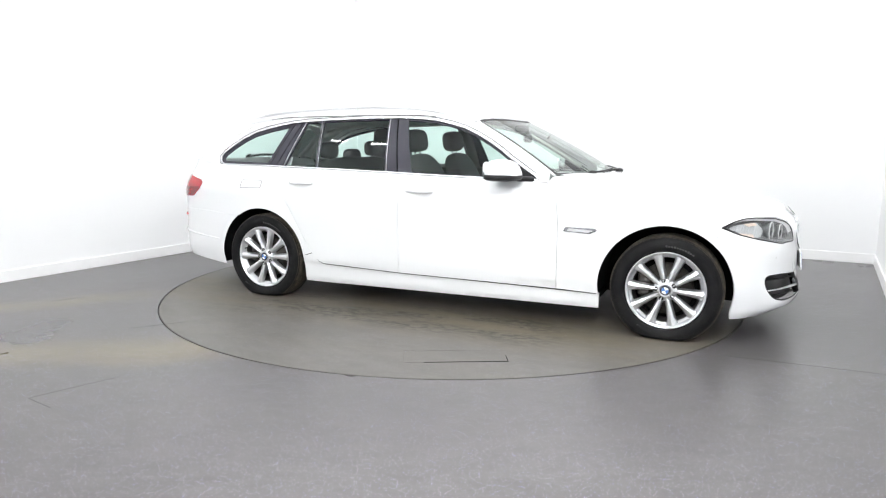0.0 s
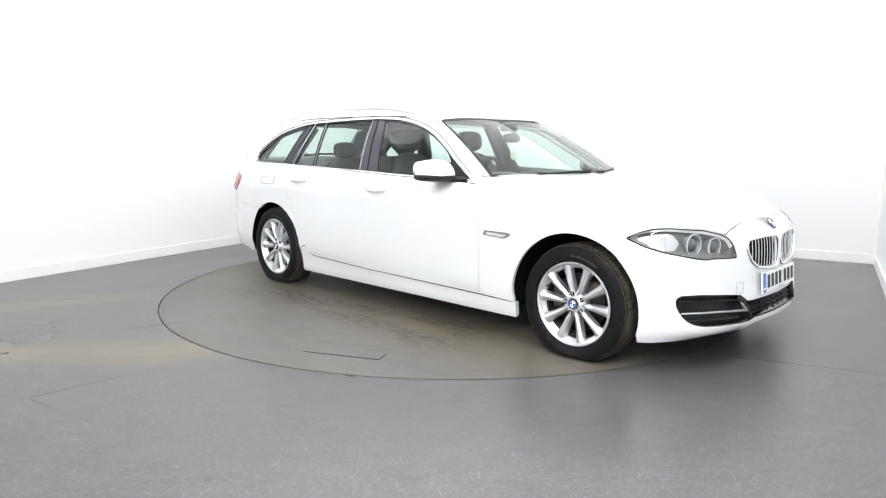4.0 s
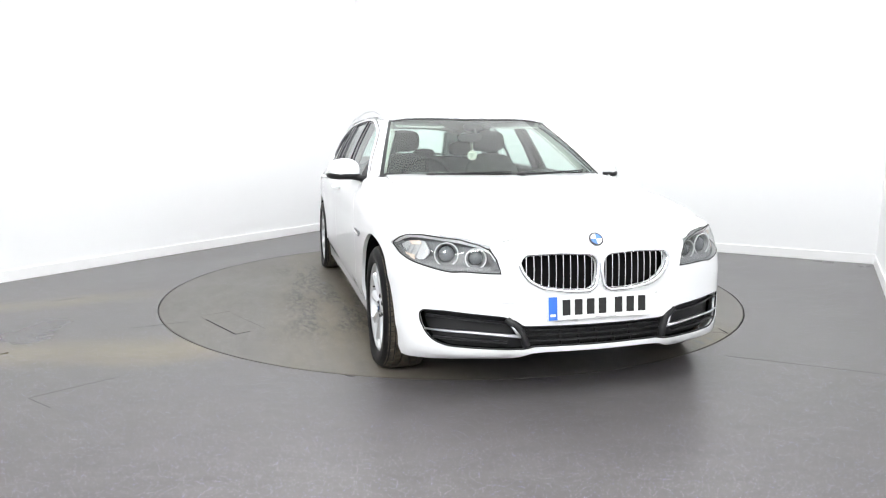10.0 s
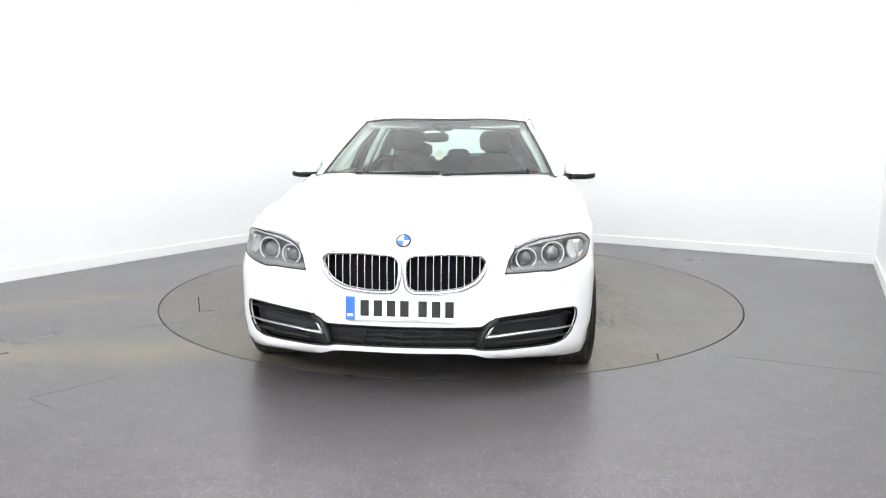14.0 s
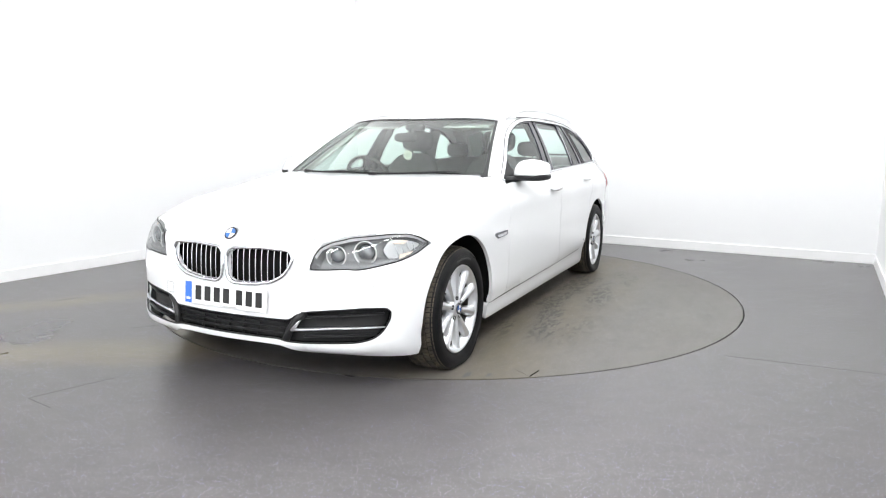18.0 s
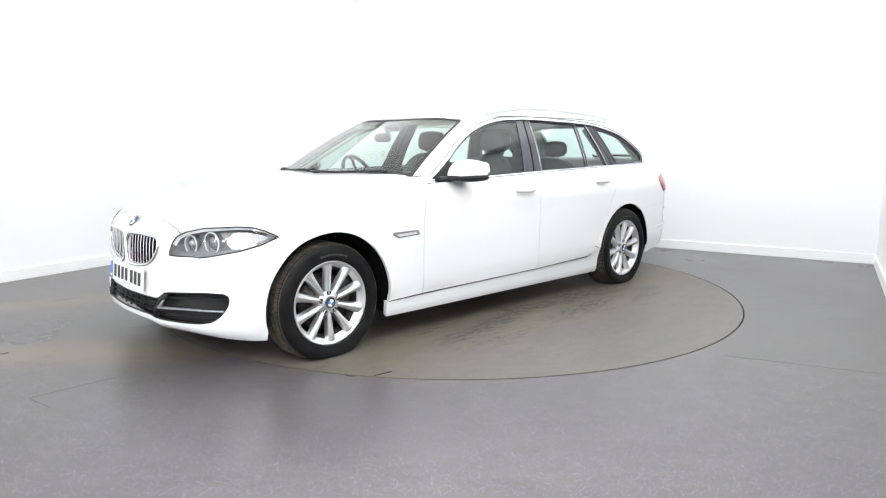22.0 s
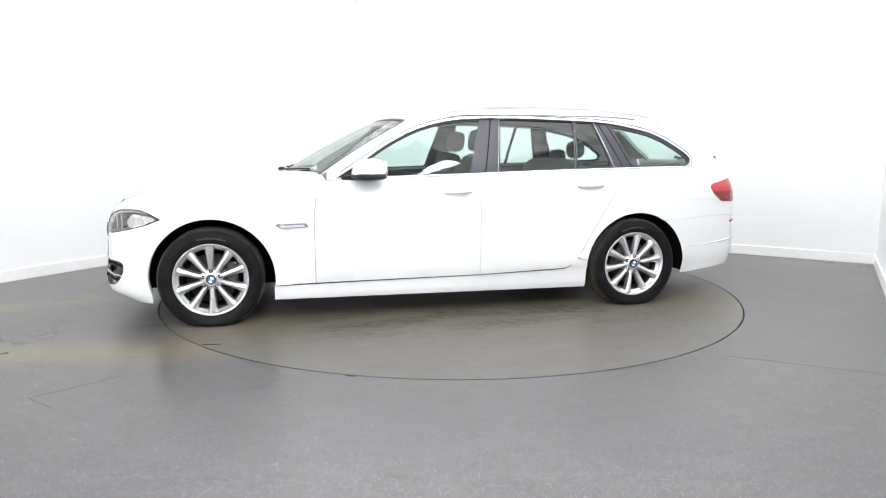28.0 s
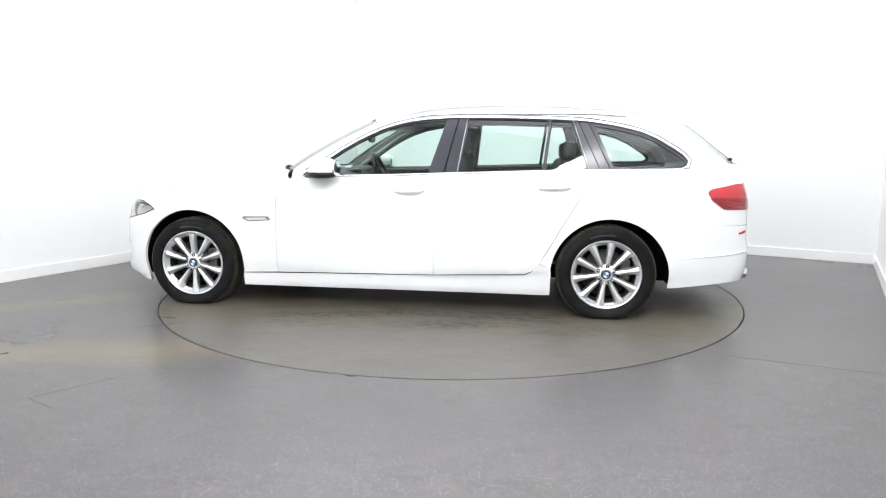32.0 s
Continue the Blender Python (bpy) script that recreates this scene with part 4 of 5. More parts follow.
    build_roundel(wheel, Matrix.Translation((0, 0.0925, 0)) @ pose(0, 0, 0, -90, 0, 0) @ pose(0, 0, 0, 0, 0, 20), 0.031)
    bm = bmesh.new()
    lathe(bm, [(0.070, 0.028), (0.085, 0.030), (0.087, 0.022), (0.160, 0.022), (0.161, 0.0), (0.075, 0.0)], 56)
    part("brake_disc", bm, BRAKE, wheel, "rusty steel brake disc", True)
    bm = bmesh.new()
    block(bm, (0.075, 0.05, 0.16), (-0.130 if turn < 90 else 0.130, 0.02, 0.03), None, 0.015)
    part("brake_caliper", bm, BRAKE, wheel)
    bm = bmesh.new()
    block(bm, (0.007, 0.03, 0.007), (0.196 * math.sin(radians(54 + spin)), 0.080, 0.196 * math.cos(radians(54 + spin))), None, 0.002)
    part("tyre_valve", bm, BLACK, wheel, "small black tyre valve")
    # near-black disc behind the spokes, standing in for the shade there
    bm = bmesh.new()
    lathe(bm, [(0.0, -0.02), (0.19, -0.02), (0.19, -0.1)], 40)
    part("wheel_back_shade", bm, VOID, wheel)
    return wheel


def build_roundel(parent, m, r):
    """A round enamel emblem in dark, blue and white, as plain shapes."""
    bm = bmesh.new()
    lathe(bm, [(0.0, 0.0), (r, 0.0), (r, 0.003), (r * 0.97, 0.004), (r * 0.93, 0.0035), (0, 0.0033)], 40, "z")
    base = part("emblem", bm, GLOSSBLACK, parent, "small round enamel emblem", True)
    base.matrix_basis = m
    for q in range(4):
        bm = bmesh.new()
        vs = [bm.verts.new((0, 0, 0.0046))] + [bm.verts.new((r * (0.66 if r < 0.034 else 0.79) * math.cos(radians(90 * q + a)), r * (0.66 if r < 0.034 else 0.79) * math.sin(radians(90 * q + a)), 0.0046)) for a in range(0, 91, 15)]
        bm.faces.new(vs)
        low = [bm.verts.new(v.co - Vector((0, 0, 0.0016))) for v in vs]
        for i in range(len(vs)):
            j = (i + 1) % len(vs)
            bm.faces.new((vs[j], vs[i], low[i], low[j]))
        piece = part("emblem_quarter", bm, ENAMEL if q % 2 else WHITEPLATE, parent)
        piece.matrix_basis = m
    return base


def build_running_gear():
    for x, wy in ((AXLE, 0.812), (-1.493, 0.842)):
        build_wheel(x, wy, 0, 1 if x > 0 else -9)
        build_wheel(x, -wy, 180, 14 if x > 0 else 20)
    # wheel-arch liners, near-black with the arch's shade in their colour
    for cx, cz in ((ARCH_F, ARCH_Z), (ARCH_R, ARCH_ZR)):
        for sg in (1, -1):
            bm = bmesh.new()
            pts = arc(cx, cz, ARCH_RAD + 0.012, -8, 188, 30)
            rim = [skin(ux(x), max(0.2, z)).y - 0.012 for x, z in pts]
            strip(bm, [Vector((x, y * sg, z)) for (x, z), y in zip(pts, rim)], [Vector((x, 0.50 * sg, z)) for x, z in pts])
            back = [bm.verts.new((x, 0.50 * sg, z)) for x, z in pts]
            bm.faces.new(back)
            part("arch_liner", bm, VOID, CAR, "black plastic wheel-arch liner with the arch's shade in its colour", True)
    # floor pan, near-black with the shade under the car in its colour
    bm = bmesh.new()
    block(bm, (2.14, 1.70, 0.05), (-0.01, 0, 0.19), None, 0.01)
    block(bm, (4.3, 0.98, 0.25), (-0.1, 0, 0.31), None, 0.02)
    block(bm, (0.20, 1.1, 0.05), (1.97, 0, 0.22), None, 0.01)
    block(bm, (0.40, 1.5, 0.05), (-2.12, 0, 0.26), None, 0.01)
    part("underbody", bm, VOID, CAR, "underbody darkened with the shade under the car")
    # inner door cards
    for m in (False, True):
        card = [(1.02, 0.24), (1.02, 0.7), (0.72, 0.94)] + [(x, BELT(x) - 0.012) for x in (0.5, 0.0, -0.5, -1.0, -1.4, -1.8, -2.2)] + [(-2.2, 0.72), (-1.9, 0.70), (-1.1, 0.70), (-1.09, 0.24)]
        sheet("door_lining", card, lambda u, z: skin(u, z, 0.045), TRIM, CAR, (), 0.08, 0.0, flip=True, mirror=m)
    # near-black sheet behind the openings of the nose, for the shaded space inside
    wall = [(ux(1.9), 0.2), (2 * UC - ux(1.9), 0.2), (2 * UC - ux(1.95), 0.6), (2 * UC - uy(0.5), 0.70), (uy(0.5), 0.70), (ux(1.95), 0.6)]
    sheet("nose_shade_sheet", wall, lambda u, z: skin(u, z, 0.085), VOID, CAR, (), 0.08, 0.0, flip=True)


# ---------------------------------------------------------------- nose: lamps, grilles, plate
def build_headlamp(m):
    sg = -1 if m else 1
    out = rounded(HEADLIGHT, 0.02, 3)
    lens = sheet("headlight", out, lambda u, z: skin(u, z, 0.001), LENS, CAR, (), 0.05, 0.0, flip=True, mirror=m, label="clear headlight with twin round lamps")
    deep = 0.022

    def flipy(v):
        return Vector((v.x, v.y * sg, v.z))
    bm = bmesh.new()
    ring = densify(out, 0.03)
    a = [skin(u, z, 0.004) for u, z in ring]
    b = [skin(u, z, deep) + Vector((0, 0, 0)) for u, z in ring]
    strip(bm, [flipy(v) for v in a + a[:1]], [flipy(v) for v in b + b[:1]])
    part("lamp_bezel", bm, mat("lamp_bezel_grey", (0.16, 0.163, 0.167), 0.4, 0.1), lens, "", True)
    sheet("reflector", out, lambda u, z: skin(u, z, deep + 0.058 * smoothstep(edge_distance((u, z), out), 0.004, 0.034)), mat("lamp_reflector_grey", (0.16, 0.163, 0.17), 0.4, 0.2), lens, (), 0.018, 0.0, flip=True, mirror=m)
    # dark seal round the lens
    bm = bmesh.new()
    tube(bm, [flipy(skin(u, z, 0.002)) for u, z in ring], 0.0028, 6, True)
    part("lamp_seal", bm, BLACK, lens, "", True)
    # bright brow along the top and the pale outer cell
    brow = [HEADLIGHT[i] for i in range(0, 8)]
    lowb = [(u, z - (0.006 + 0.010 * min(1, k / 2))) for k, (u, z) in enumerate(brow)]
    bm = bmesh.new()
    strip(bm, [flipy(skin(u, z - 0.003, 0.006)) for u, z in brow], [flipy(skin(u, z, 0.026)) for u, z in lowb])
    part("lamp_brow", bm, mat("pale_lamp_brow", (0.88, 0.885, 0.89), 0.3, 0.1), lens, "pale strip along the top", True)
    cell = [(ux(1.80), 0.688), (ux(1.87), 0.715), (ux(1.99), 0.728), (ux(2.03), 0.68), (ux(2.0), 0.628), (ux(1.90), 0.652)]
    sheet("side_reflector", rounded(cell, 0.02, 3), lambda u, z: skin(u, z, 0.034), mat("pale_side_reflector", (0.50, 0.51, 0.52), 0.28, 0.4), lens, (), 0.03, 0.01, flip=True, mirror=m, label="bright side reflector")
    for k in range(4):
        u0 = ux(1.86 + 0.035 * k)
        bm = bmesh.new()
        tube(bm, [flipy(skin(u0, 0.660 - 0.004 * k, 0.028)), flipy(skin(u0 + 0.012, 0.715, 0.028))], 0.0022, 6)
        part("reflector_fin", bm, SATIN, lens, "", True)
    amber = [(ux(1.88), 0.668), (ux(1.96), 0.662), (ux(1.97), 0.640), (ux(1.91), 0.650)]
    sheet("side_marker", amber, lambda u, z: skin(u, z, 0.024), AMBER, lens, (), 0.03, 0.004, flip=True, mirror=m, label="pale amber marker")
    amber = [(ux(1.90), 0.722), (ux(1.97), 0.729), (ux(1.985), 0.714), (ux(1.93), 0.706)]
    sheet("side_marker", amber, lambda u, z: skin(u, z, 0.022), AMBER, lens, (), 0.03, 0.004, flip=True, mirror=m, label="pale amber marker")
    # two round lamps with pale rings
    for cx, cy, cz, r in ((2.046, 0.679, 0.672, 0.054), (2.102, 0.555, 0.656, 0.047)):
        place = Matrix.Translation((cx, cy * sg, cz)) @ pose(0, 0, 0, 0, 0, 14 * sg)
        bm = bmesh.new()
        path = [Vector((0, r * math.cos(2 * math.pi * k / 40), r * math.sin(2 * math.pi * k / 40))) for k in range(40)]
        tube(bm, path, 0.0032, 8, True, up=Vector((1, 0, 0)))
        o = part("lamp_ring", bm, mat("pale_light_ring", (0.60, 0.61, 0.62), 0.35), lens, "pale ring round the lamp", True)
        o.matrix_basis = place
        bm = bmesh.new()
        lathe(bm, [(r, 0.0), (r * 0.9, -0.02), (r * 0.72, -0.03), (r * 0.72, -0.045), (0, -0.05)], 36)
        o = part("lamp_bowl", bm, mat("lamp_bowl_grey", (0.30, 0.31, 0.32), 0.35, 0.5), lens, "", True)
        o.matrix_basis = place @ pose(0, 0, 0, 0, 0, -90)
        bm = bmesh.new()
        lathe(bm, [(r * 0.74, -0.028), (r * 0.7, -0.012), (r * 0.5, 0.0), (r * 0.25, 0.006), (0, 0.008)], 36)
        o = part("projector", bm, mat("projector_glass", (0.10, 0.11, 0.12), 0.05, 0.3, 1.0), lens, "round projector lens", True)
        o.matrix_basis = place @ pose(0, 0, 0, 0, 0, -90)


def span_at(poly, u):
    zs = []
    for i, p in enumerate(poly):
        q = poly[i - 1]
        if (p[0] - u) * (q[0] - u) < 0:
            zs.append(p[1] + (q[1] - p[1]) * (u - p[0]) / (q[0] - p[0]))
    return (min(zs), max(zs)) if len(zs) >= 2 else None


BARCHROME = mat("chrome_grille_bar", (0.74, 0.75, 0.77), 0.15, 1.0)


def build_grilles():
    for side in (0, 1):
        sgm = side == 1
        k = kidney()
        lifted = [skin(u, z, -0.003) for u, z in densify(shrink(k, -0.008), 0.03)]
        bm = bmesh.new()
        tube(bm, [Vector((v.x, -v.y if sgm else v.y, v.z)) for v in lifted], 0.0095, 10, True)
        ringob = part("kidney_grille", bm, CHROME, CAR, "chrome-ringed grille with upright bars", True)
        # plain near-black sheet in place of the shaded depth behind the bars
        sheet("grille_shade_sheet", k, lambda u, z: skin(u, z, 0.045), VOID, ringob, (), 0.05, 0.0, flip=True, mirror=sgm)
        for j in range(10):
            y = 0.036 + j * 0.0345
            u = uy(y)
            sp = span_at(k, u)
            if not sp:
                continue
            bm = bmesh.new()
            n = 8
            rows = []
            for i in range(n + 1):
                z = sp[0] + (sp[1] - sp[0]) * i / n
                p, q = skin(u, z, 0.008), skin(u, z, 0.013)
                p.y = q.y = -y if sgm else y
                w = 0.0027
                rows.append([bm.verts.new(p + Vector((0, -w, 0))), bm.verts.new(p + Vector((0.003, 0, 0))), bm.verts.new(p + Vector((0, w, 0))), bm.verts.new(q + Vector((0, w * 0.6, 0))), bm.verts.new(q + Vector((0, -w * 0.6, 0)))])
            for a, b in zip(rows, rows[1:]):
                for c in range(5):
                    bm.faces.new((a[c], a[(c + 1) % 5], b[(c + 1) % 5], b[c]))
            bmesh.ops.recalc_face_normals(bm, faces=bm.faces[:])
            part("grille_bar", bm, BARCHROME, ringob, "", True)
    # lower intake: dark insert, bars, blades
    out = intake_outline()
    insert = sheet("lower_intake", out, lambda u, z: skin(u, z, 0.05), BLACK, CAR, (), 0.05, 0.0, flip=True, label="black lower air intake with fins")
    bm = bmesh.new()
    tube(bm, [skin(u, z, 0.006) for u, z in densify(shrink(out, 0.004), 0.04)], 0.004, 6, True)
    part("intake_rim", bm, BLACK, insert, "", True)

    def bar(name, pts, r, mt, squash=1.0, depth=0.02, label=""):
        b = bmesh.new()
        tube(b, [skin(u, z, depth) for u, z in pts], r, 8, squash=squash)
        return part(name, b, mt, insert, label, True)
    for z in (0.334, 0.310, 0.286):
        bar("intake_fin", [(uy(0.34), z), (uy(0.17), z), (UC, z), (2 * UC - uy(0.17), z), (2 * UC - uy(0.34), z)], 0.011, BLACK, 0.35, 0.022)
    for y in (0.0, 0.09, 0.18):
        for s in ((uy(y),) if y == 0 else (uy(y), 2 * UC - uy(y))):
            bar("intake_post", [(s, 0.263), (s, 0.354)], 0.006, BLACK, 1, 0.035)
    for flip_it in (0, 1):
        def w(pts):
            q = [(uy(y), z) for y, z in pts]
            return mirror_u(q) if flip_it else q
        # frame between fog insert and centre
        bar("intake_pillar", w([(0.432, 0.388), (0.388, 0.352), (0.358, 0.30), (0.345, 0.262)]), 0.019, BLACK, 1.0, 0.012)
        for z0, z1 in ((0.392, 0.366), (0.294, 0.280)):
            bar("fog_fin", w([(0.785 - (0.03 if z0 < 0.35 else 0), z0), (0.6, z0 - (z0 - z1) * 0.42), (0.43, z1)]), 0.013, BLACK, 0.4, 0.02)
        bar("blade", w([(0.785, 0.331), (0.70, 0.331), (0.57, 0.326), (0.45, 0.315), (0.372, 0.309)]), lambda t: 0.007 + 0.007 * t, SATIN, 0.55, 0.006, "satin metal blade")
        bar("blade_hook", w([(0.374, 0.308), (0.398, 0.340), (0.420, 0.366)]), lambda t: 0.014 - 0.010 * t, SATIN, 0.8, 0.006, "satin metal blade tip")


def build_plate():
    lean = pose(2.252, 0, 0.439, 0, -5, 0)
    bm = bmesh.new()
    block(bm, (0.010, 0.522, 0.112), (0, 0, 0), None, 0.003)
    plate = part("registration_plate", bm, WHITEPLATE, CAR, "white plate with a blue band and dark bars")
    plate.matrix_basis = lean
    bm = bmesh.new()
    block(bm, (0.001, 0.043, 0.106), (0.0058, -0.236, 0))
    part("blue_band", bm, BLUE, plate, "blue band")
    bm = bmesh.new()
    block(bm, (0.001, 0.026, 0.012), (0.0068, -0.236, -0.031))
    part("band_mark", bm, WHITEPLATE, plate)
    y = -0.189
    for k in range(7):
        wide = 0.039
        if k == 4:
            y += 0.022
        bm = bmesh.new()
        block(bm, (0.001, wide, 0.072), (0.0058, y + wide / 2, 0.002))
        part("dark_bar", bm, INK, plate)
        y += wide + 0.0215
    bm = bmesh.new()
    block(bm, (0.001, 0.11, 0.003), (0.0058, 0.03, -0.049))
    part("maker_line", bm, mat("grey_print", (0.3, 0.3, 0.3), 0.6), plate)
    build_roundel(CAR, Matrix.Translation((2.192, 0, 0.741)) @ pose(0, 0, 0, 0, 50, 0), 0.035)
    # parking sensors and the towing cover
    for y, z in ((0.315, 0.478), (0.745, 0.525)):
        for u in (uy(y), 2 * UC - uy(y)):
            p, q = skin(u, z, -0.0006), skin(u, z, 0.02)
            bm = bmesh.new()
            d = (p - q).normalized()
            superball(bm, tuple(q + d * 0.0125), (0.0095, 0.0095, 0.0095), 2.0, 16, 10)
            part("parking_sensor", bm, mat("sensor_white", (0.60, 0.61, 0.61), 0.4), CAR, "", True)
    flap = [(uy(0.455), 0.462), (uy(0.395), 0.462), (uy(0.395), 0.408), (uy(0.455), 0.408)]
    ring = densify(mirror_u(flap), 0.02)
    bm = bmesh.new()
    tube(bm, [skin(u, z, 0.0) for u, z in ring], 0.0012, 5, True)
    part("towing_cover_joint", bm, mat("joint_grey", (0.3, 0.3, 0.3), 0.8), CAR)


build_side_windows(False)
build_side_windows(True)
build_running_gear()
build_headlamp(False)
build_headlamp(True)
build_grilles()
build_plate()


# ---------------------------------------------------------------- mirrors, handles, rails, badges, tail lamps, wipers
RAIL_TOP = spline([(-1.83, 1.372), (-1.70, 1.404), (-1.57, 1.421), (-1.3, 1.442), (-1.0, 1.454), (-0.78, 1.458), (-0.65, 1.456), (-0.44, 1.448), (-0.236, 1.428), (-0.134, 1.411), (-0.035, 1.387), (0.03, 1.364)])


def build_side_details(m):
    sg = -1 if m else 1

    def fl(v):
        return Vector((v[0], v[1] * sg, v[2]))
    # door mirror: black shell below, white cap above
    bm = bmesh.new()
    superball(bm, (0.462, 0.965 * sg, 0.969), (0.104, 0.110, 0.029), 2.8)
    for v in bm.verts:
        k = (abs(v.co.y) - 0.86) / 0.2
        v.co.x += -0.05 * k + 0.03
    shell = part("door_mirror", bm, BLACK, CAR, "door mirror with a white cap and black underside", True)
    bm = bmesh.new()
    superball(bm, (0.466, 0.962 * sg, 0.980), (0.100, 0.106, 0.102), 2.7, cut=(0.0, 1.0))
    for v in bm.verts:
        k = (abs(v.co.y) - 0.86) / 0.2
        v.co.x += -0.05 * k + 0.03 - 0.25 * (v.co.z - 0.980)
        v.co.z -= 0.02 * max(0, k - 0.5)
    part("mirror_cap", bm, PAINT, shell, "white mirror cap", True)
    bm = bmesh.new()
    tube(bm, [fl((0.530, 0.875, 0.985)), fl((0.545, 0.94, 0.985)), fl((0.508, 1.02, 0.985)), fl((0.45, 1.064, 0.984))], 0.011, 8, squash=0.8)
    part("mirror_indicator", bm, SATIN, shell, "slim clear indicator strip", True)
    bm = bmesh.new()
    tube(bm, [fl((0.610, 0.81, 0.950)), fl((0.565, 0.86, 0.953)), fl((0.51, 0.915, 0.960))], lambda t: 0.042 - 0.012 * t, 10, squash=0.55)
    part("mirror_arm", bm, BLACK, shell, "", True)
    bm = bmesh.new()
    superball(bm, (0.362, 0.967 * sg, 1.012), (0.012, 0.088, 0.055), 3.0, 20, 8)
    part("mirror_glass", bm, MIRROR, shell, "", True)
    tri = [(0.655, 0.953), (0.455, 1.077), (0.425, 0.955)]
    sheet("mirror_base", rounded(tri, 0.01, 3), lambda x, z: cabin(x, z) + Vector((0, 0.002, 0)), BLACK, shell, (), 0.05, 0.01, flip=True, mirror=m)
    # handles
    for x0, x1, z in ((-0.245, -0.045, 0.862), (-1.235, -1.030, 0.893)):
        bm = bmesh.new()
        pts = []
        for k in range(13):
            t = k / 12
            x = x0 + (x1 - x0) * t
            pts.append(fl(skin(x, z - 0.006 * t, -0.004 - 0.034 * math.sin(math.pi * t) ** 0.6)))
        tube(bm, pts, lambda t: 0.010 + 0.010 * math.sin(math.pi * t) ** 0.5, 10, squash=0.8)
        part("door_handle", bm, PAINT, CAR, "", True)
        # flat oval of darker white, painting in the shade of the handle's cup
        cup = arc((x0 + x1) / 2, z - 0.012, 0.075, 0, 360, 24, 0.34)[:-1]
        sheet("handle_cup_shade", cup, lambda u, zz: skin(u, zz, -0.0015), mat("shaded_white_paint", (0.72, 0.73, 0.73), 0.3, 0, 1.0), CAR, (), 0.03, 0.0, flip=True, mirror=m)
    # fender badge
    shape = [(0.862, 0.638), (1.030, 0.629), (1.074, 0.652), (1.060, 0.664), (0.876, 0.665)]
    badge = sheet("fender_badge", rounded(shape, 0.008, 3), lambda u, z: skin(u, z, -0.006), mat("bright_badge", (0.34, 0.345, 0.37), 0.25, 0.9), CAR, (), 0.03, 0.008, flip=True, mirror=m, label="slim chrome side badge")
    inner = [(0.886, 0.642), (1.022, 0.636), (1.050, 0.651), (0.895, 0.657)]
    sheet("badge_insert", rounded(inner, 0.005, 3), lambda u, z: skin(u, z, -0.0085), mat("badge_silver", (0.66, 0.665, 0.68), 0.3, 0.6), badge, (), 0.03, 0.0, flip=True, mirror=m)
    # roof rail
    xs = [0.03 - k * (1.86 / 40) for k in range(41)]
    bm = bmesh.new()
    tube(bm, [fl((x, cabin(x, roof_edge(x)).y - 0.03, RAIL_TOP(x) - 0.006)) for x in xs], lambda t: 0.0055 + 0.005 * min(1.0, 8 * t, 8 * (1 - t)), 8, squash=1.2)
    rail = part("roof_rail", bm, RAIL, CAR, "satin silver roof rail", True)
    bm = bmesh.new()
    tube(bm, [fl((x, cabin(x, roof_edge(x)).y - 0.028, roof_skin(x, cabin(x, roof_edge(x)).y - 0.028).z + 0.001)) for x in xs], 0.004, 6)
    part("rail_seal", bm, BLACK, CAR, "", True)
    for xa, xb in ((0.03, -0.17), (-1.83, -1.62)):
        # the webs that close the rail's ends
        bm = bmesh.new()
        ks = [xa + (xb - xa) * k / 6 for k in range(7)]
        for dy in (-0.008, 0.008):
            ys = [cabin(x, roof_edge(x)).y - 0.03 + dy for x in ks]
            strip(bm, [fl((x, y, roof_skin(x, y).z - 0.004)) for x, y in zip(ks, ys)], [fl((x, y, roof_skin(x, y).z + (RAIL_TOP(x) - 0.006 - roof_skin(x, y).z) * (1 - 0.85 * (k / 6) ** 2))) for k, (x, y) in enumerate(zip(ks, ys))])
        part("rail_foot", bm, RAIL, rail, "", True)
    # tail lamp
    o = tail_lamp_outline()
    lamp = sheet("tail_lamp", o, lambda u, z: skin(u, z, -0.004), REDLENS, CAR, (), 0.03, 0.02, flip=True, mirror=m, label="red tail lamp")
    low = clip_poly(o, (ux(-2.0), 0.842), (ux(-2.4), 0.832))
    sheet("lower_lens", shrink(low, 0.006), lambda u, z: skin(u, z, -0.0065), REDDARK, lamp, (), 0.03, 0.0, flip=True, mirror=m, label="darker red lower lens")
    for k in range(2):
        bm = bmesh.new()
        tube(bm, [fl(skin(ux(x), zz - 0.026 * k, -0.007)) for x, zz in ((-2.25 - 0.02 * k, 0.808), (-2.31, 0.795), (-2.37, 0.798))], 0.004, 6)
        part("light_bar", bm, REDLENS, lamp, "", True)
    # rear reflector, bumper crease and exhaust tip
    bm = bmesh.new()
    tube(bm, [fl(skin(ux(x), z, -0.002)) for x, z in ((-2.365, 0.592), (-2.39, 0.595), (-2.41, 0.600))] + [fl(skin(ury(0.6), 0.603, -0.002))], lambda t: 0.006 + 0.005 * t, 8, squash=1.0)
    part("rear_reflector", bm, REDLENS, CAR, "slim red reflector", True)
    bm = bmesh.new()
    tube(bm, [fl(skin(ux(x), z, 0.0)) for x, z in ((-1.95, 0.424), (-2.05, 0.431), (-2.15, 0.438), (-2.25, 0.445), (-2.34, 0.455), (-2.42, 0.463))], lambda t: 0.003 + 0.007 * t, 6)
    part("bumper_crease", bm, PAINT, CAR, "", True)
    bm = bmesh.new()
    lathe(bm, [(0.036, -0.10), (0.038, 0.0), (0.034, 0.003), (0.032, -0.1)], 24, "z")
    e = part("exhaust_tip", bm, CHROME, CAR, "chrome exhaust tip", True)
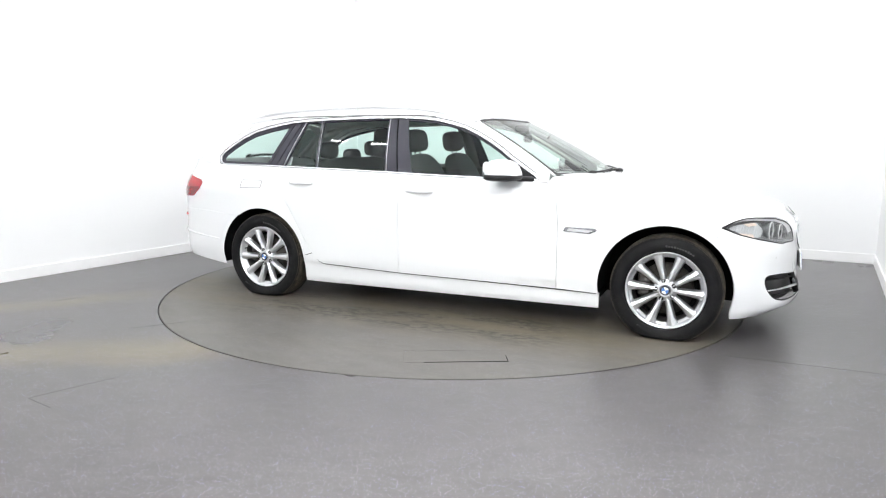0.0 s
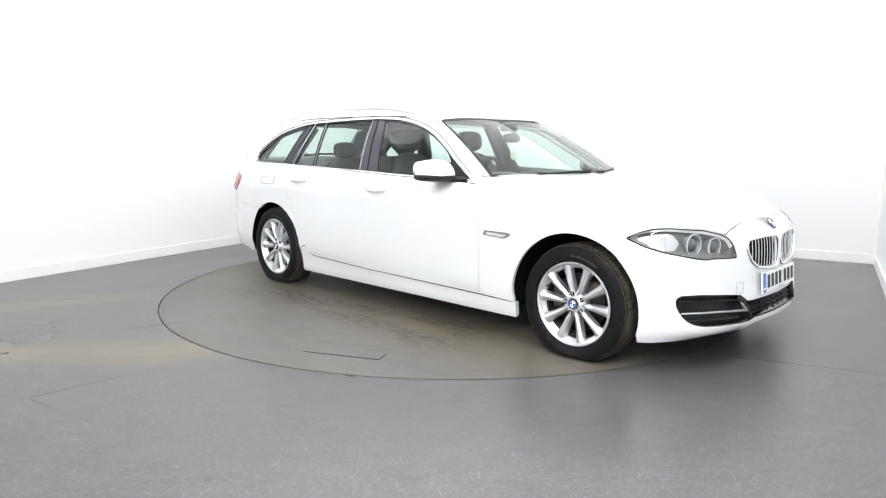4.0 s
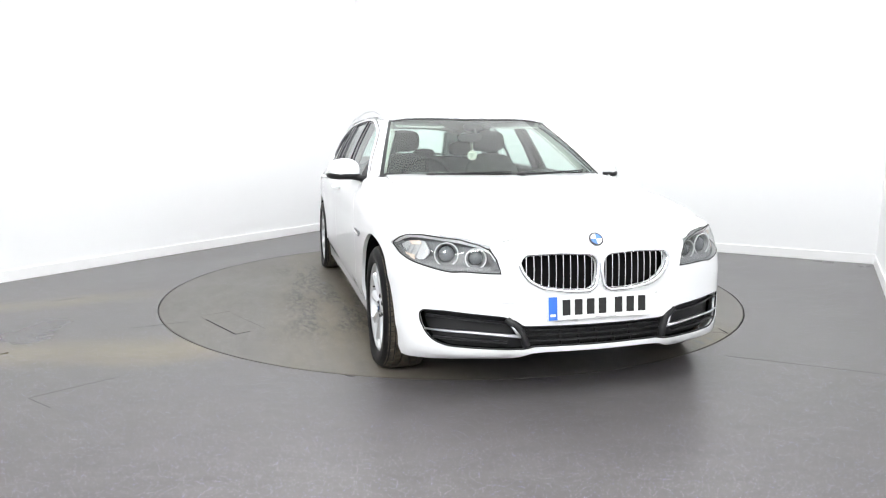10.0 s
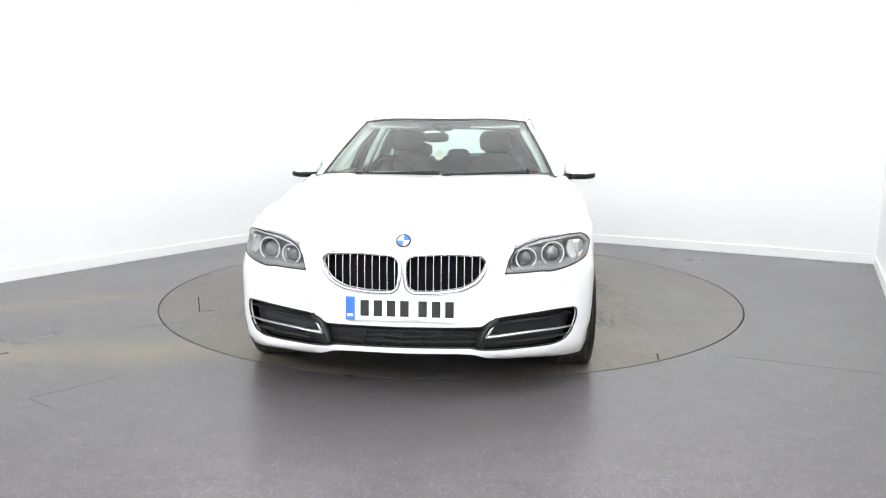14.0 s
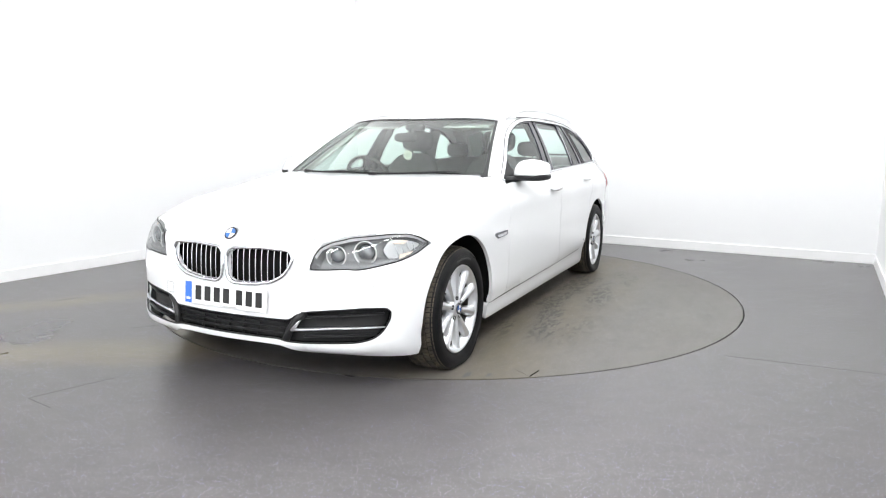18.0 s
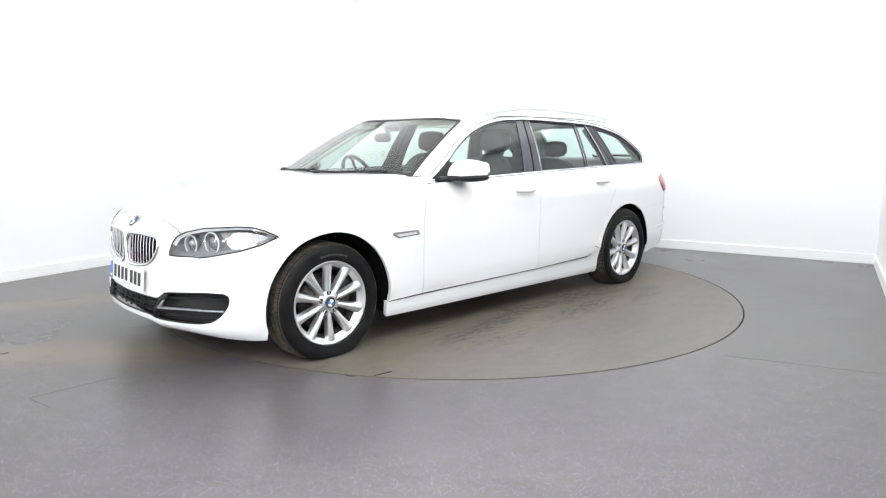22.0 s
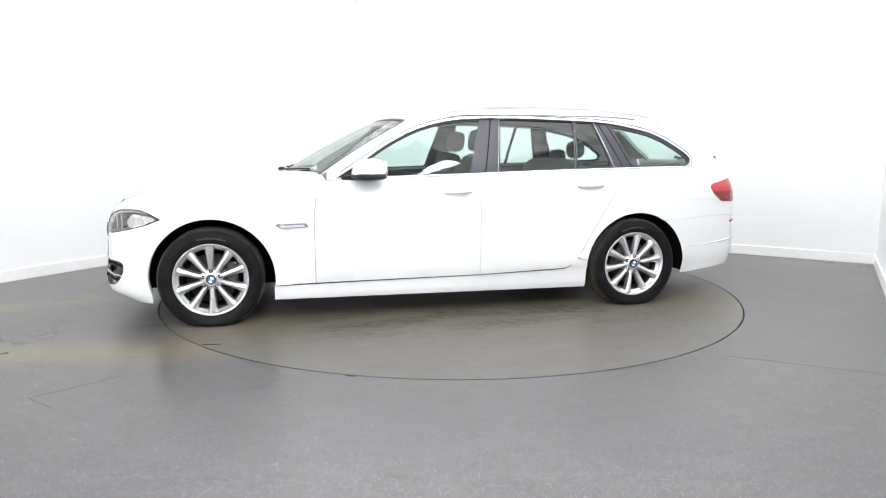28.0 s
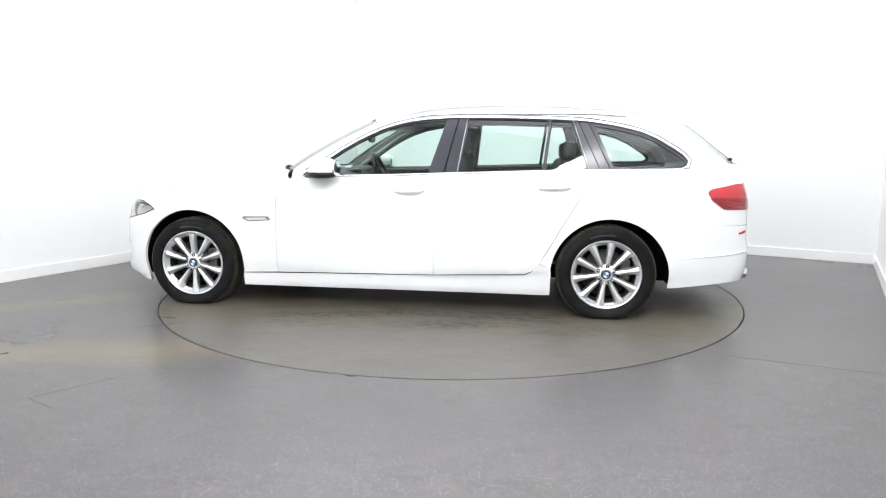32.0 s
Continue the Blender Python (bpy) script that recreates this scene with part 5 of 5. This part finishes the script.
    e.matrix_basis = Matrix.Translation((-2.492, 0.60 * sg, 0.285)) @ pose(0, 0, 0, 0, -90 - 6, 0)
    # fuel flap joint on the car's right side
    if m:
        ring = rounded([(-1.70, 0.898), (-1.50, 0.898), (-1.50, 0.842), (-1.70, 0.838)], 0.012, 4)
        bm = bmesh.new()
        tube(bm, [fl(skin(u, z, 0.0005)) for u, z in densify(ring, 0.04)], 0.0022, 5, True)
        part("fuel_flap_joint", bm, mat("joint_shadow", (0.16, 0.16, 0.16), 0.8), CAR)
    # chrome-free shut line between rear window pillar and roof
    bm = bmesh.new()
    tube(bm, [fl(cabin(x, z)) for x, z in ((-1.978, 1.007), (-2.050, 1.030), (-2.071, 1.062), (-2.065, 1.088), (-1.979, 1.154), (-1.855, 1.249), (-1.726, 1.298), (-1.506, 1.338), (-1.288, 1.361))], 0.0014, 5)
    part("pillar_shut_line", bm, mat("joint_soft_grey", (0.35, 0.35, 0.35), 0.8), CAR)


def build_tail_top():
    # side cheeks of the rear window, the spoiler lip and the rear wiper
    for sg in (1, -1):
        bm = bmesh.new()
        a, b = [], []
        for k in range(9):
            z = 1.31 - 0.27 * k / 8
            p = cabin(TAIL(z) + 0.02, z)
            a.append(Vector((TAIL(z) + 0.012, p.y * sg * 0.985, z)))
            b.append(Vector((TAIL(z) - 0.078, p.y * sg * 0.66, z + 0.005)))
        strip(bm, a, b)
        part("window_cheek", bm, PAINT, CAR, "", True)
        bm = bmesh.new()
        tube(bm, [v + Vector((0.012, 0, -0.004)) for v in b], 0.017, 8)
        part("rear_window_edge", bm, GLASSEDGE, CAR, "", True)
        bm = bmesh.new()
        tube(bm, [v + Vector((-0.004, 0, 0.004)) for v in b], 0.005, 6)
        part("rear_window_seal", bm, BLACK, CAR, "", True)
    bm = bmesh.new()
    tube(bm, [Vector((-2.375, 0.0, 1.075)), Vector((-2.42, 0.0, 1.06)), Vector((-2.40, 0.18, 1.075)), Vector((-2.36, 0.50, 1.075)), Vector((-2.335, 0.62, 1.08))], 0.012, 6)
    part("rear_wiper", bm, BLACK, CAR, "black rear wiper", True)


def build_wipers():
    cowl = [(-0.93, 0.0), (0.93, 0.0), (0.93, -0.045), (0.5, -0.06), (0.0, -0.06), (-0.5, -0.06), (-0.93, -0.045)]

    def apron(s, t):
        p = shield(s, 0)
        return Vector((p.x - t * 0.9, p.y, p.z + t * 0.22 - 0.004))
    sheet("cowl_apron", cowl, apron, BLACK, CAR, (), 0.08, 0.0, label="black plastic cowl apron")
    for a, b in (((0.62, -0.01), (-0.05, 0.035)), ((-0.12, -0.01), (-0.80, 0.04))):
        bm = bmesh.new()
        pts = []
        for k in range(9):
            t = k / 8
            p = shield(-(a[0] + (b[0] - a[0]) * t), max(0, a[1] + (b[1] - a[1]) * t))
            pts.append(p + Vector((0.012, 0, 0.016)))
        tube(bm, pts, lambda t: 0.009 - 0.004 * t, 6)
        w = part("wiper", bm, BLACK, CAR, "black windscreen wiper", True)
        bm = bmesh.new()
        superball(bm, tuple(pts[0] + Vector((0.02, 0, -0.004))), (0.03, 0.03, 0.018), 2.2, 14, 8)
        part("wiper_pivot", bm, BLACK, w, "", True)
        bm = bmesh.new()
        tube(bm, [p + Vector((-0.006, 0, -0.012)) for p in pts[2:]], 0.004, 5)
        part("wiper_blade", bm, VOID, w, "", True)


# ---------------------------------------------------------------- cabin
def build_seat(x, y, back=True):
    bm = bmesh.new()
    superball(bm, (x + 0.22, y, 0.52), (0.27, 0.26, 0.11), 3.2, 24, 12)
    seat = part("front_seat", bm, CLOTH, CAR, "dark grey cloth seat", True)
    bm = bmesh.new()
    superball(bm, (0, 0, 0), (0.09, 0.26, 0.315), 3.2, 24, 16)
    for v in bm.verts:
        v.co.y *= 1 - 0.18 * max(0, v.co.z / 0.315)
        v.co.x -= 0.04 * (abs(v.co.y) / 0.26) ** 2 * -1
    bmesh.ops.transform(bm, matrix=Matrix.Translation((x - 0.10, y, 0.80)) @ pose(0, 0, 0, 0, -18, 0), verts=bm.verts)
    part("backrest", bm, CLOTH, seat, "", True)
    bm = bmesh.new()
    superball(bm, (0, 0, 0), (0.066, 0.138, 0.086), 3.2, 20, 12)
    bmesh.ops.transform(bm, matrix=Matrix.Translation((x - 0.21, y, 1.203)) @ pose(0, 0, 0, 0, -8, 0), verts=bm.verts)
    part("headrest", bm, CLOTH, seat, "", True)
    for dy in (-0.045, 0.045):
        bm = bmesh.new()
        tube(bm, [Vector((x - 0.185, y + dy, 1.04)), Vector((x - 0.2, y + dy, 1.14))], 0.006, 8)
        part("headrest_post", bm, CHROME, seat, "", True)


def build_cabin():
    for y in (-0.37, 0.37):
        build_seat(-0.24, y)
    bm = bmesh.new()
    superball(bm, (-0.93, 0, 0.52), (0.26, 0.62, 0.11), 4, 32, 10)
    bench = part("rear_bench", bm, CLOTH, CAR, "dark grey cloth rear bench", True)
    bm = bmesh.new()
    superball(bm, (0, 0, 0), (0.08, 0.63, 0.27), 4.5, 36, 12)
    bmesh.ops.transform(bm, matrix=Matrix.Translation((-1.17, 0, 0.80)) @ pose(0, 0, 0, 0, -16, 0), verts=bm.verts)
    part("backrest", bm, CLOTH, bench, "", True)
    for y, up in ((-0.36, -0.02), (0.0, -0.075), (0.36, -0.005)):
        bm = bmesh.new()
        superball(bm, (-1.255, y, 1.145 + up), (0.05, 0.11, 0.068), 3.0, 18, 10)
        part("headrest", bm, CLOTH, bench, "", True)
        for dy in (-0.04, 0.04):
            bm = bmesh.new()
            tube(bm, [Vector((-1.24, y + dy, 1.0)), Vector((-1.25, y + dy, 1.10 + up))], 0.005, 6)
            part("headrest_post", bm, CHROME, bench, "", True)
    # load cover
    bm = bmesh.new()
    block(bm, (0.75, 1.18, 0.02), (-1.68, 0, 0.965), None, 0.006)
    part("load_cover", bm, TRIM, CAR, "dark roller load cover")
    bm = bmesh.new()
    block(bm, (2.35, 1.6, 0.03), (-0.25, 0, 0.36), None, 0.005)
    part("cabin_carpet", bm, CLOTH, CAR)
    # dashboard and binnacle
    bm = bmesh.new()
    superball(bm, (0.66, 0, 0.815), (0.26, 0.74, 0.155), 3.4, 40, 14)
    dash = part("dashboard", bm, TRIM, CAR, "dark grey dashboard", True)
    bm = bmesh.new()
    superball(bm, (0.52, -0.37, 0.945), (0.10, 0.19, 0.045), 2.6, 24, 10)
    part("instrument_hood", bm, TRIM, dash, "", True)
    bm = bmesh.new()
    superball(bm, (0.50, 0.0, 0.945), (0.05, 0.15, 0.035), 3.0, 24, 10)
    part("centre_display", bm, BLACK, dash, "", True)
    # steering wheel on the car's right
    place = Matrix.Translation((0.335, -0.37, 0.915)) @ pose(0, 0, 0, 0, -64, 0)
    bm = bmesh.new()
    tube(bm, [Vector((0.185 * math.cos(2 * math.pi * k / 48), 0.185 * math.sin(2 * math.pi * k / 48), 0)) for k in range(48)], 0.015, 10, True)
    sw = part("steering_wheel", bm, BLACK, CAR, "black steering wheel", True)
    sw.matrix_basis = place
    bm = bmesh.new()
    superball(bm, (0, 0, -0.01), (0.07, 0.075, 0.03), 2.6, 20, 8)
    part("wheel_boss", bm, BLACK, sw, "", True)
    for a in (0, 180, 270):
        bm = bmesh.new()
        c, s = math.cos(radians(a + 90)), math.sin(radians(a + 90))
        tube(bm, [Vector((0.05 * c, 0.05 * s, 0)), Vector((0.18 * c, 0.18 * s, 0))], 0.016, 8, squash=0.5)
        part("wheel_spoke", bm, BLACK, sw, "", True)
    # inside mirror, sensor pod and the card that hangs from it
    bm = bmesh.new()
    superball(bm, (0.352, -0.045, 1.224), (0.018, 0.092, 0.034), 3.2, 28, 10)
    im = part("inside_mirror", bm, BLACK, CAR, "black inside mirror", True)
    bm = bmesh.new()
    tube(bm, [Vector((0.347, 0, 1.233)), Vector((0.337, 0, 1.268)), Vector((0.310, 0, 1.293))], 0.018, 8)
    part("mirror_stalk", bm, BLACK, im, "", True)
    bm = bmesh.new()
    superball(bm, (0.288, 0, 1.298), (0.05, 0.075, 0.026), 3.0, 20, 8)
    part("sensor_pod", bm, BLACK, im, "", True)
    bm = bmesh.new()
    tube(bm, [Vector((0.357, -0.02, 1.21)), Vector((0.357, -0.025, 1.13))], 0.0018, 5)
    part("card_string", bm, CREAM, im)
    bm = bmesh.new()
    lathe(bm, [(0.0, -0.002), (0.035, -0.002), (0.035, 0.002), (0.0, 0.002)], 28, "z")
    card = part("hanging_card", bm, CREAM, im, "round white hanging card")
    card.matrix_basis = Matrix.Translation((0.357, -0.025, 1.098)) @ pose(0, 0, 0, 0, 90, 0)
    bm = bmesh.new()
    for k in range(3):
        block(bm, (0.006, 0.034, 0.0005), (0.010 - 0.011 * k, 0.0, 0.0024))
    marks = part("card_mark", bm, mat("pale_green_print", (0.45, 0.5, 0.42), 0.7), im)
    marks.matrix_basis = card.matrix_basis.copy()
    # lining of roof and pillars
    xs = (0.115, 0.0, -0.4, -0.8, -1.2, -1.6, -1.9)
    e = [(x, cabin(x, roof_edge(x)).y - 0.035) for x in xs]
    out = e + [(x, -y) for x, y in e[::-1]]
    sheet("headlining", out, lambda x, y: roof_skin(x, y) - Vector((0, 0, 0.035)), HEADLINER, CAR, (), 0.09, 0.0, flip=True)
    for sg in (1, -1):
        for nm, mt, r, pts in (("pillar_lining", HEADLINER, 0.035, [(0.60, 0.99), (0.40, 1.12), (0.2, 1.25), (0.0, 1.325)]), ("pillar_lining", TRIM, 0.055, [(-0.40, 0.97), (-0.42, 1.15), (-0.445, 1.33)]),
                               ("pillar_lining", TRIM, 0.06, [(-1.44, 1.0), (-1.37, 1.15), (-1.30, 1.31)]), ("pillar_lining", HEADLINER, 0.06, [(-2.13, 1.04), (-2.06, 1.14), (-1.92, 1.25), (-1.78, 1.31)])):
            bm = bmesh.new()
            path = []
            for x, z in pts:
                p = cabin(x, z)
                path.append(Vector((x, (p.y - (0.085 if x > -0.3 and mt is HEADLINER else 0.055)) * sg, z)))
            tube(bm, path, r, 8, squash=0.45)
            part(nm, bm, mt, CAR, "", True)
        # belt and roof rails inside
        bm = bmesh.new()
        tube(bm, [Vector((x, (cabin(x, 1.0).y - 0.03) * sg, BELT(x) - 0.012)) for x in (0.6, 0.2, -0.3, -0.8, -1.3, -1.8, -2.1)], 0.03, 8, squash=0.6)
        part("window_sill_lining", bm, TRIM, CAR, "", True)
        bm = bmesh.new()
        tube(bm, [Vector((x, (cabin(x, roof_edge(x)).y - 0.045) * sg, roof_edge(x) - 0.012)) for x in xs], 0.03, 8, squash=0.6)
        part("roof_edge_lining", bm, HEADLINER, CAR, "", True)
    bm = bmesh.new()
    for y in (-0.37, 0.37):
        block(bm, (0.16, 0.36, 0.015), (0.135, y, 1.318), Euler((0, radians(14), 0)).to_matrix(), 0.005)
    part("sun_visor", bm, HEADLINER, CAR)


# ---------------------------------------------------------------- marks in the floor
def seam(name, pts, width, parent, label, z=0.0015, material=None):
    bm = bmesh.new()
    for a, b in zip(pts, pts[1:]):
        a, b = Vector((*a, 0)), Vector((*b, 0))
        d = (b - a).normalized()
        block(bm, ((b - a).length, width, 0.003), ((a + b) / 2 + Vector((0, 0, z - 0.0015))), Matrix.Rotation(math.atan2(d.y, d.x), 3, "Z"))
    ob = part(name, bm, material or VOID, parent)
    if parent is None:
        tagged(ob, label, kind="structure")
    return ob


def build_floor_marks():
    for pts in ([(-1.79, -2.66), (-1.96, -2.55), (-1.68, -2.26)], [(-3.0, -0.66), (-2.83, -0.51)], [(1.55, -1.85), (2.11, -2.08), (2.6, -2.28)], [(-2.05, -1.37), (-1.75, -1.2)]):
        seam("trim_floor_seam", pts, 0.0035, None, "thin dark joint in the vinyl floor", 0.0006, mat("worn_joint", (0.07, 0.068, 0.066), 0.8))
    cut = seam("hatch_joint", [(0.66, -1.896), (1.075, -1.69)], 0.007, TABLE, "")
    seam("hatch_joint", [(1.075, -1.69), (1.03, -1.60)], 0.004, TABLE, "", 0.0012)
    seam("hatch_joint", [(0.985, -1.51), (0.47, -1.76), (0.56, -1.945), (0.66, -1.896)], 0.0012, TABLE, "", 0.0006, mat("hatch_fine_joint", (0.105, 0.10, 0.09), 0.8))
    seam("hatch_joint", [(1.72, 1.33), (1.825, 1.315)], 0.007, TABLE, "")
    seam("hatch_joint", [(1.825, 1.315), (1.76, 1.215)], 0.002, TABLE, "", 0.0006, mat("hatch_thin_joint", (0.08, 0.077, 0.07), 0.8))
    # wet-looking dark spots
    spots = mat("oily_spot", (0.03, 0.03, 0.03), 0.3)
    for x, y, a, b in ((1.95, 1.02, 0.045, 0.016), (1.90, 1.12, 0.03, 0.012), (-0.35, -1.02, 0.05, 0.02), (0.06, -1.05, 0.03, 0.012)):
        bm = bmesh.new()
        vs = [bm.verts.new((x + a * math.cos(k * 0.4488) * (1 + 0.25 * math.sin(3 * k)), y + b * math.sin(k * 0.4488) * (1 + 0.3 * math.cos(2 * k)), 0.002)) for k in range(14)]
        bm.faces.new(vs)
        part("oil_spot", bm, spots, TABLE)


build_side_details(False)
build_side_details(True)
build_tail_top()
build_wipers()
build_cabin()
build_floor_marks()


def settle():
    """Bring the car's parts over the turntable's axis."""
    for o in CAR.children:
        o.matrix_basis = Matrix.Translation((OFFSET, -0.0014, 0)) @ o.matrix_basis


settle()
tagged(CAR, "white estate car with silver roof rails, parked on the turntable", "car")
motions()
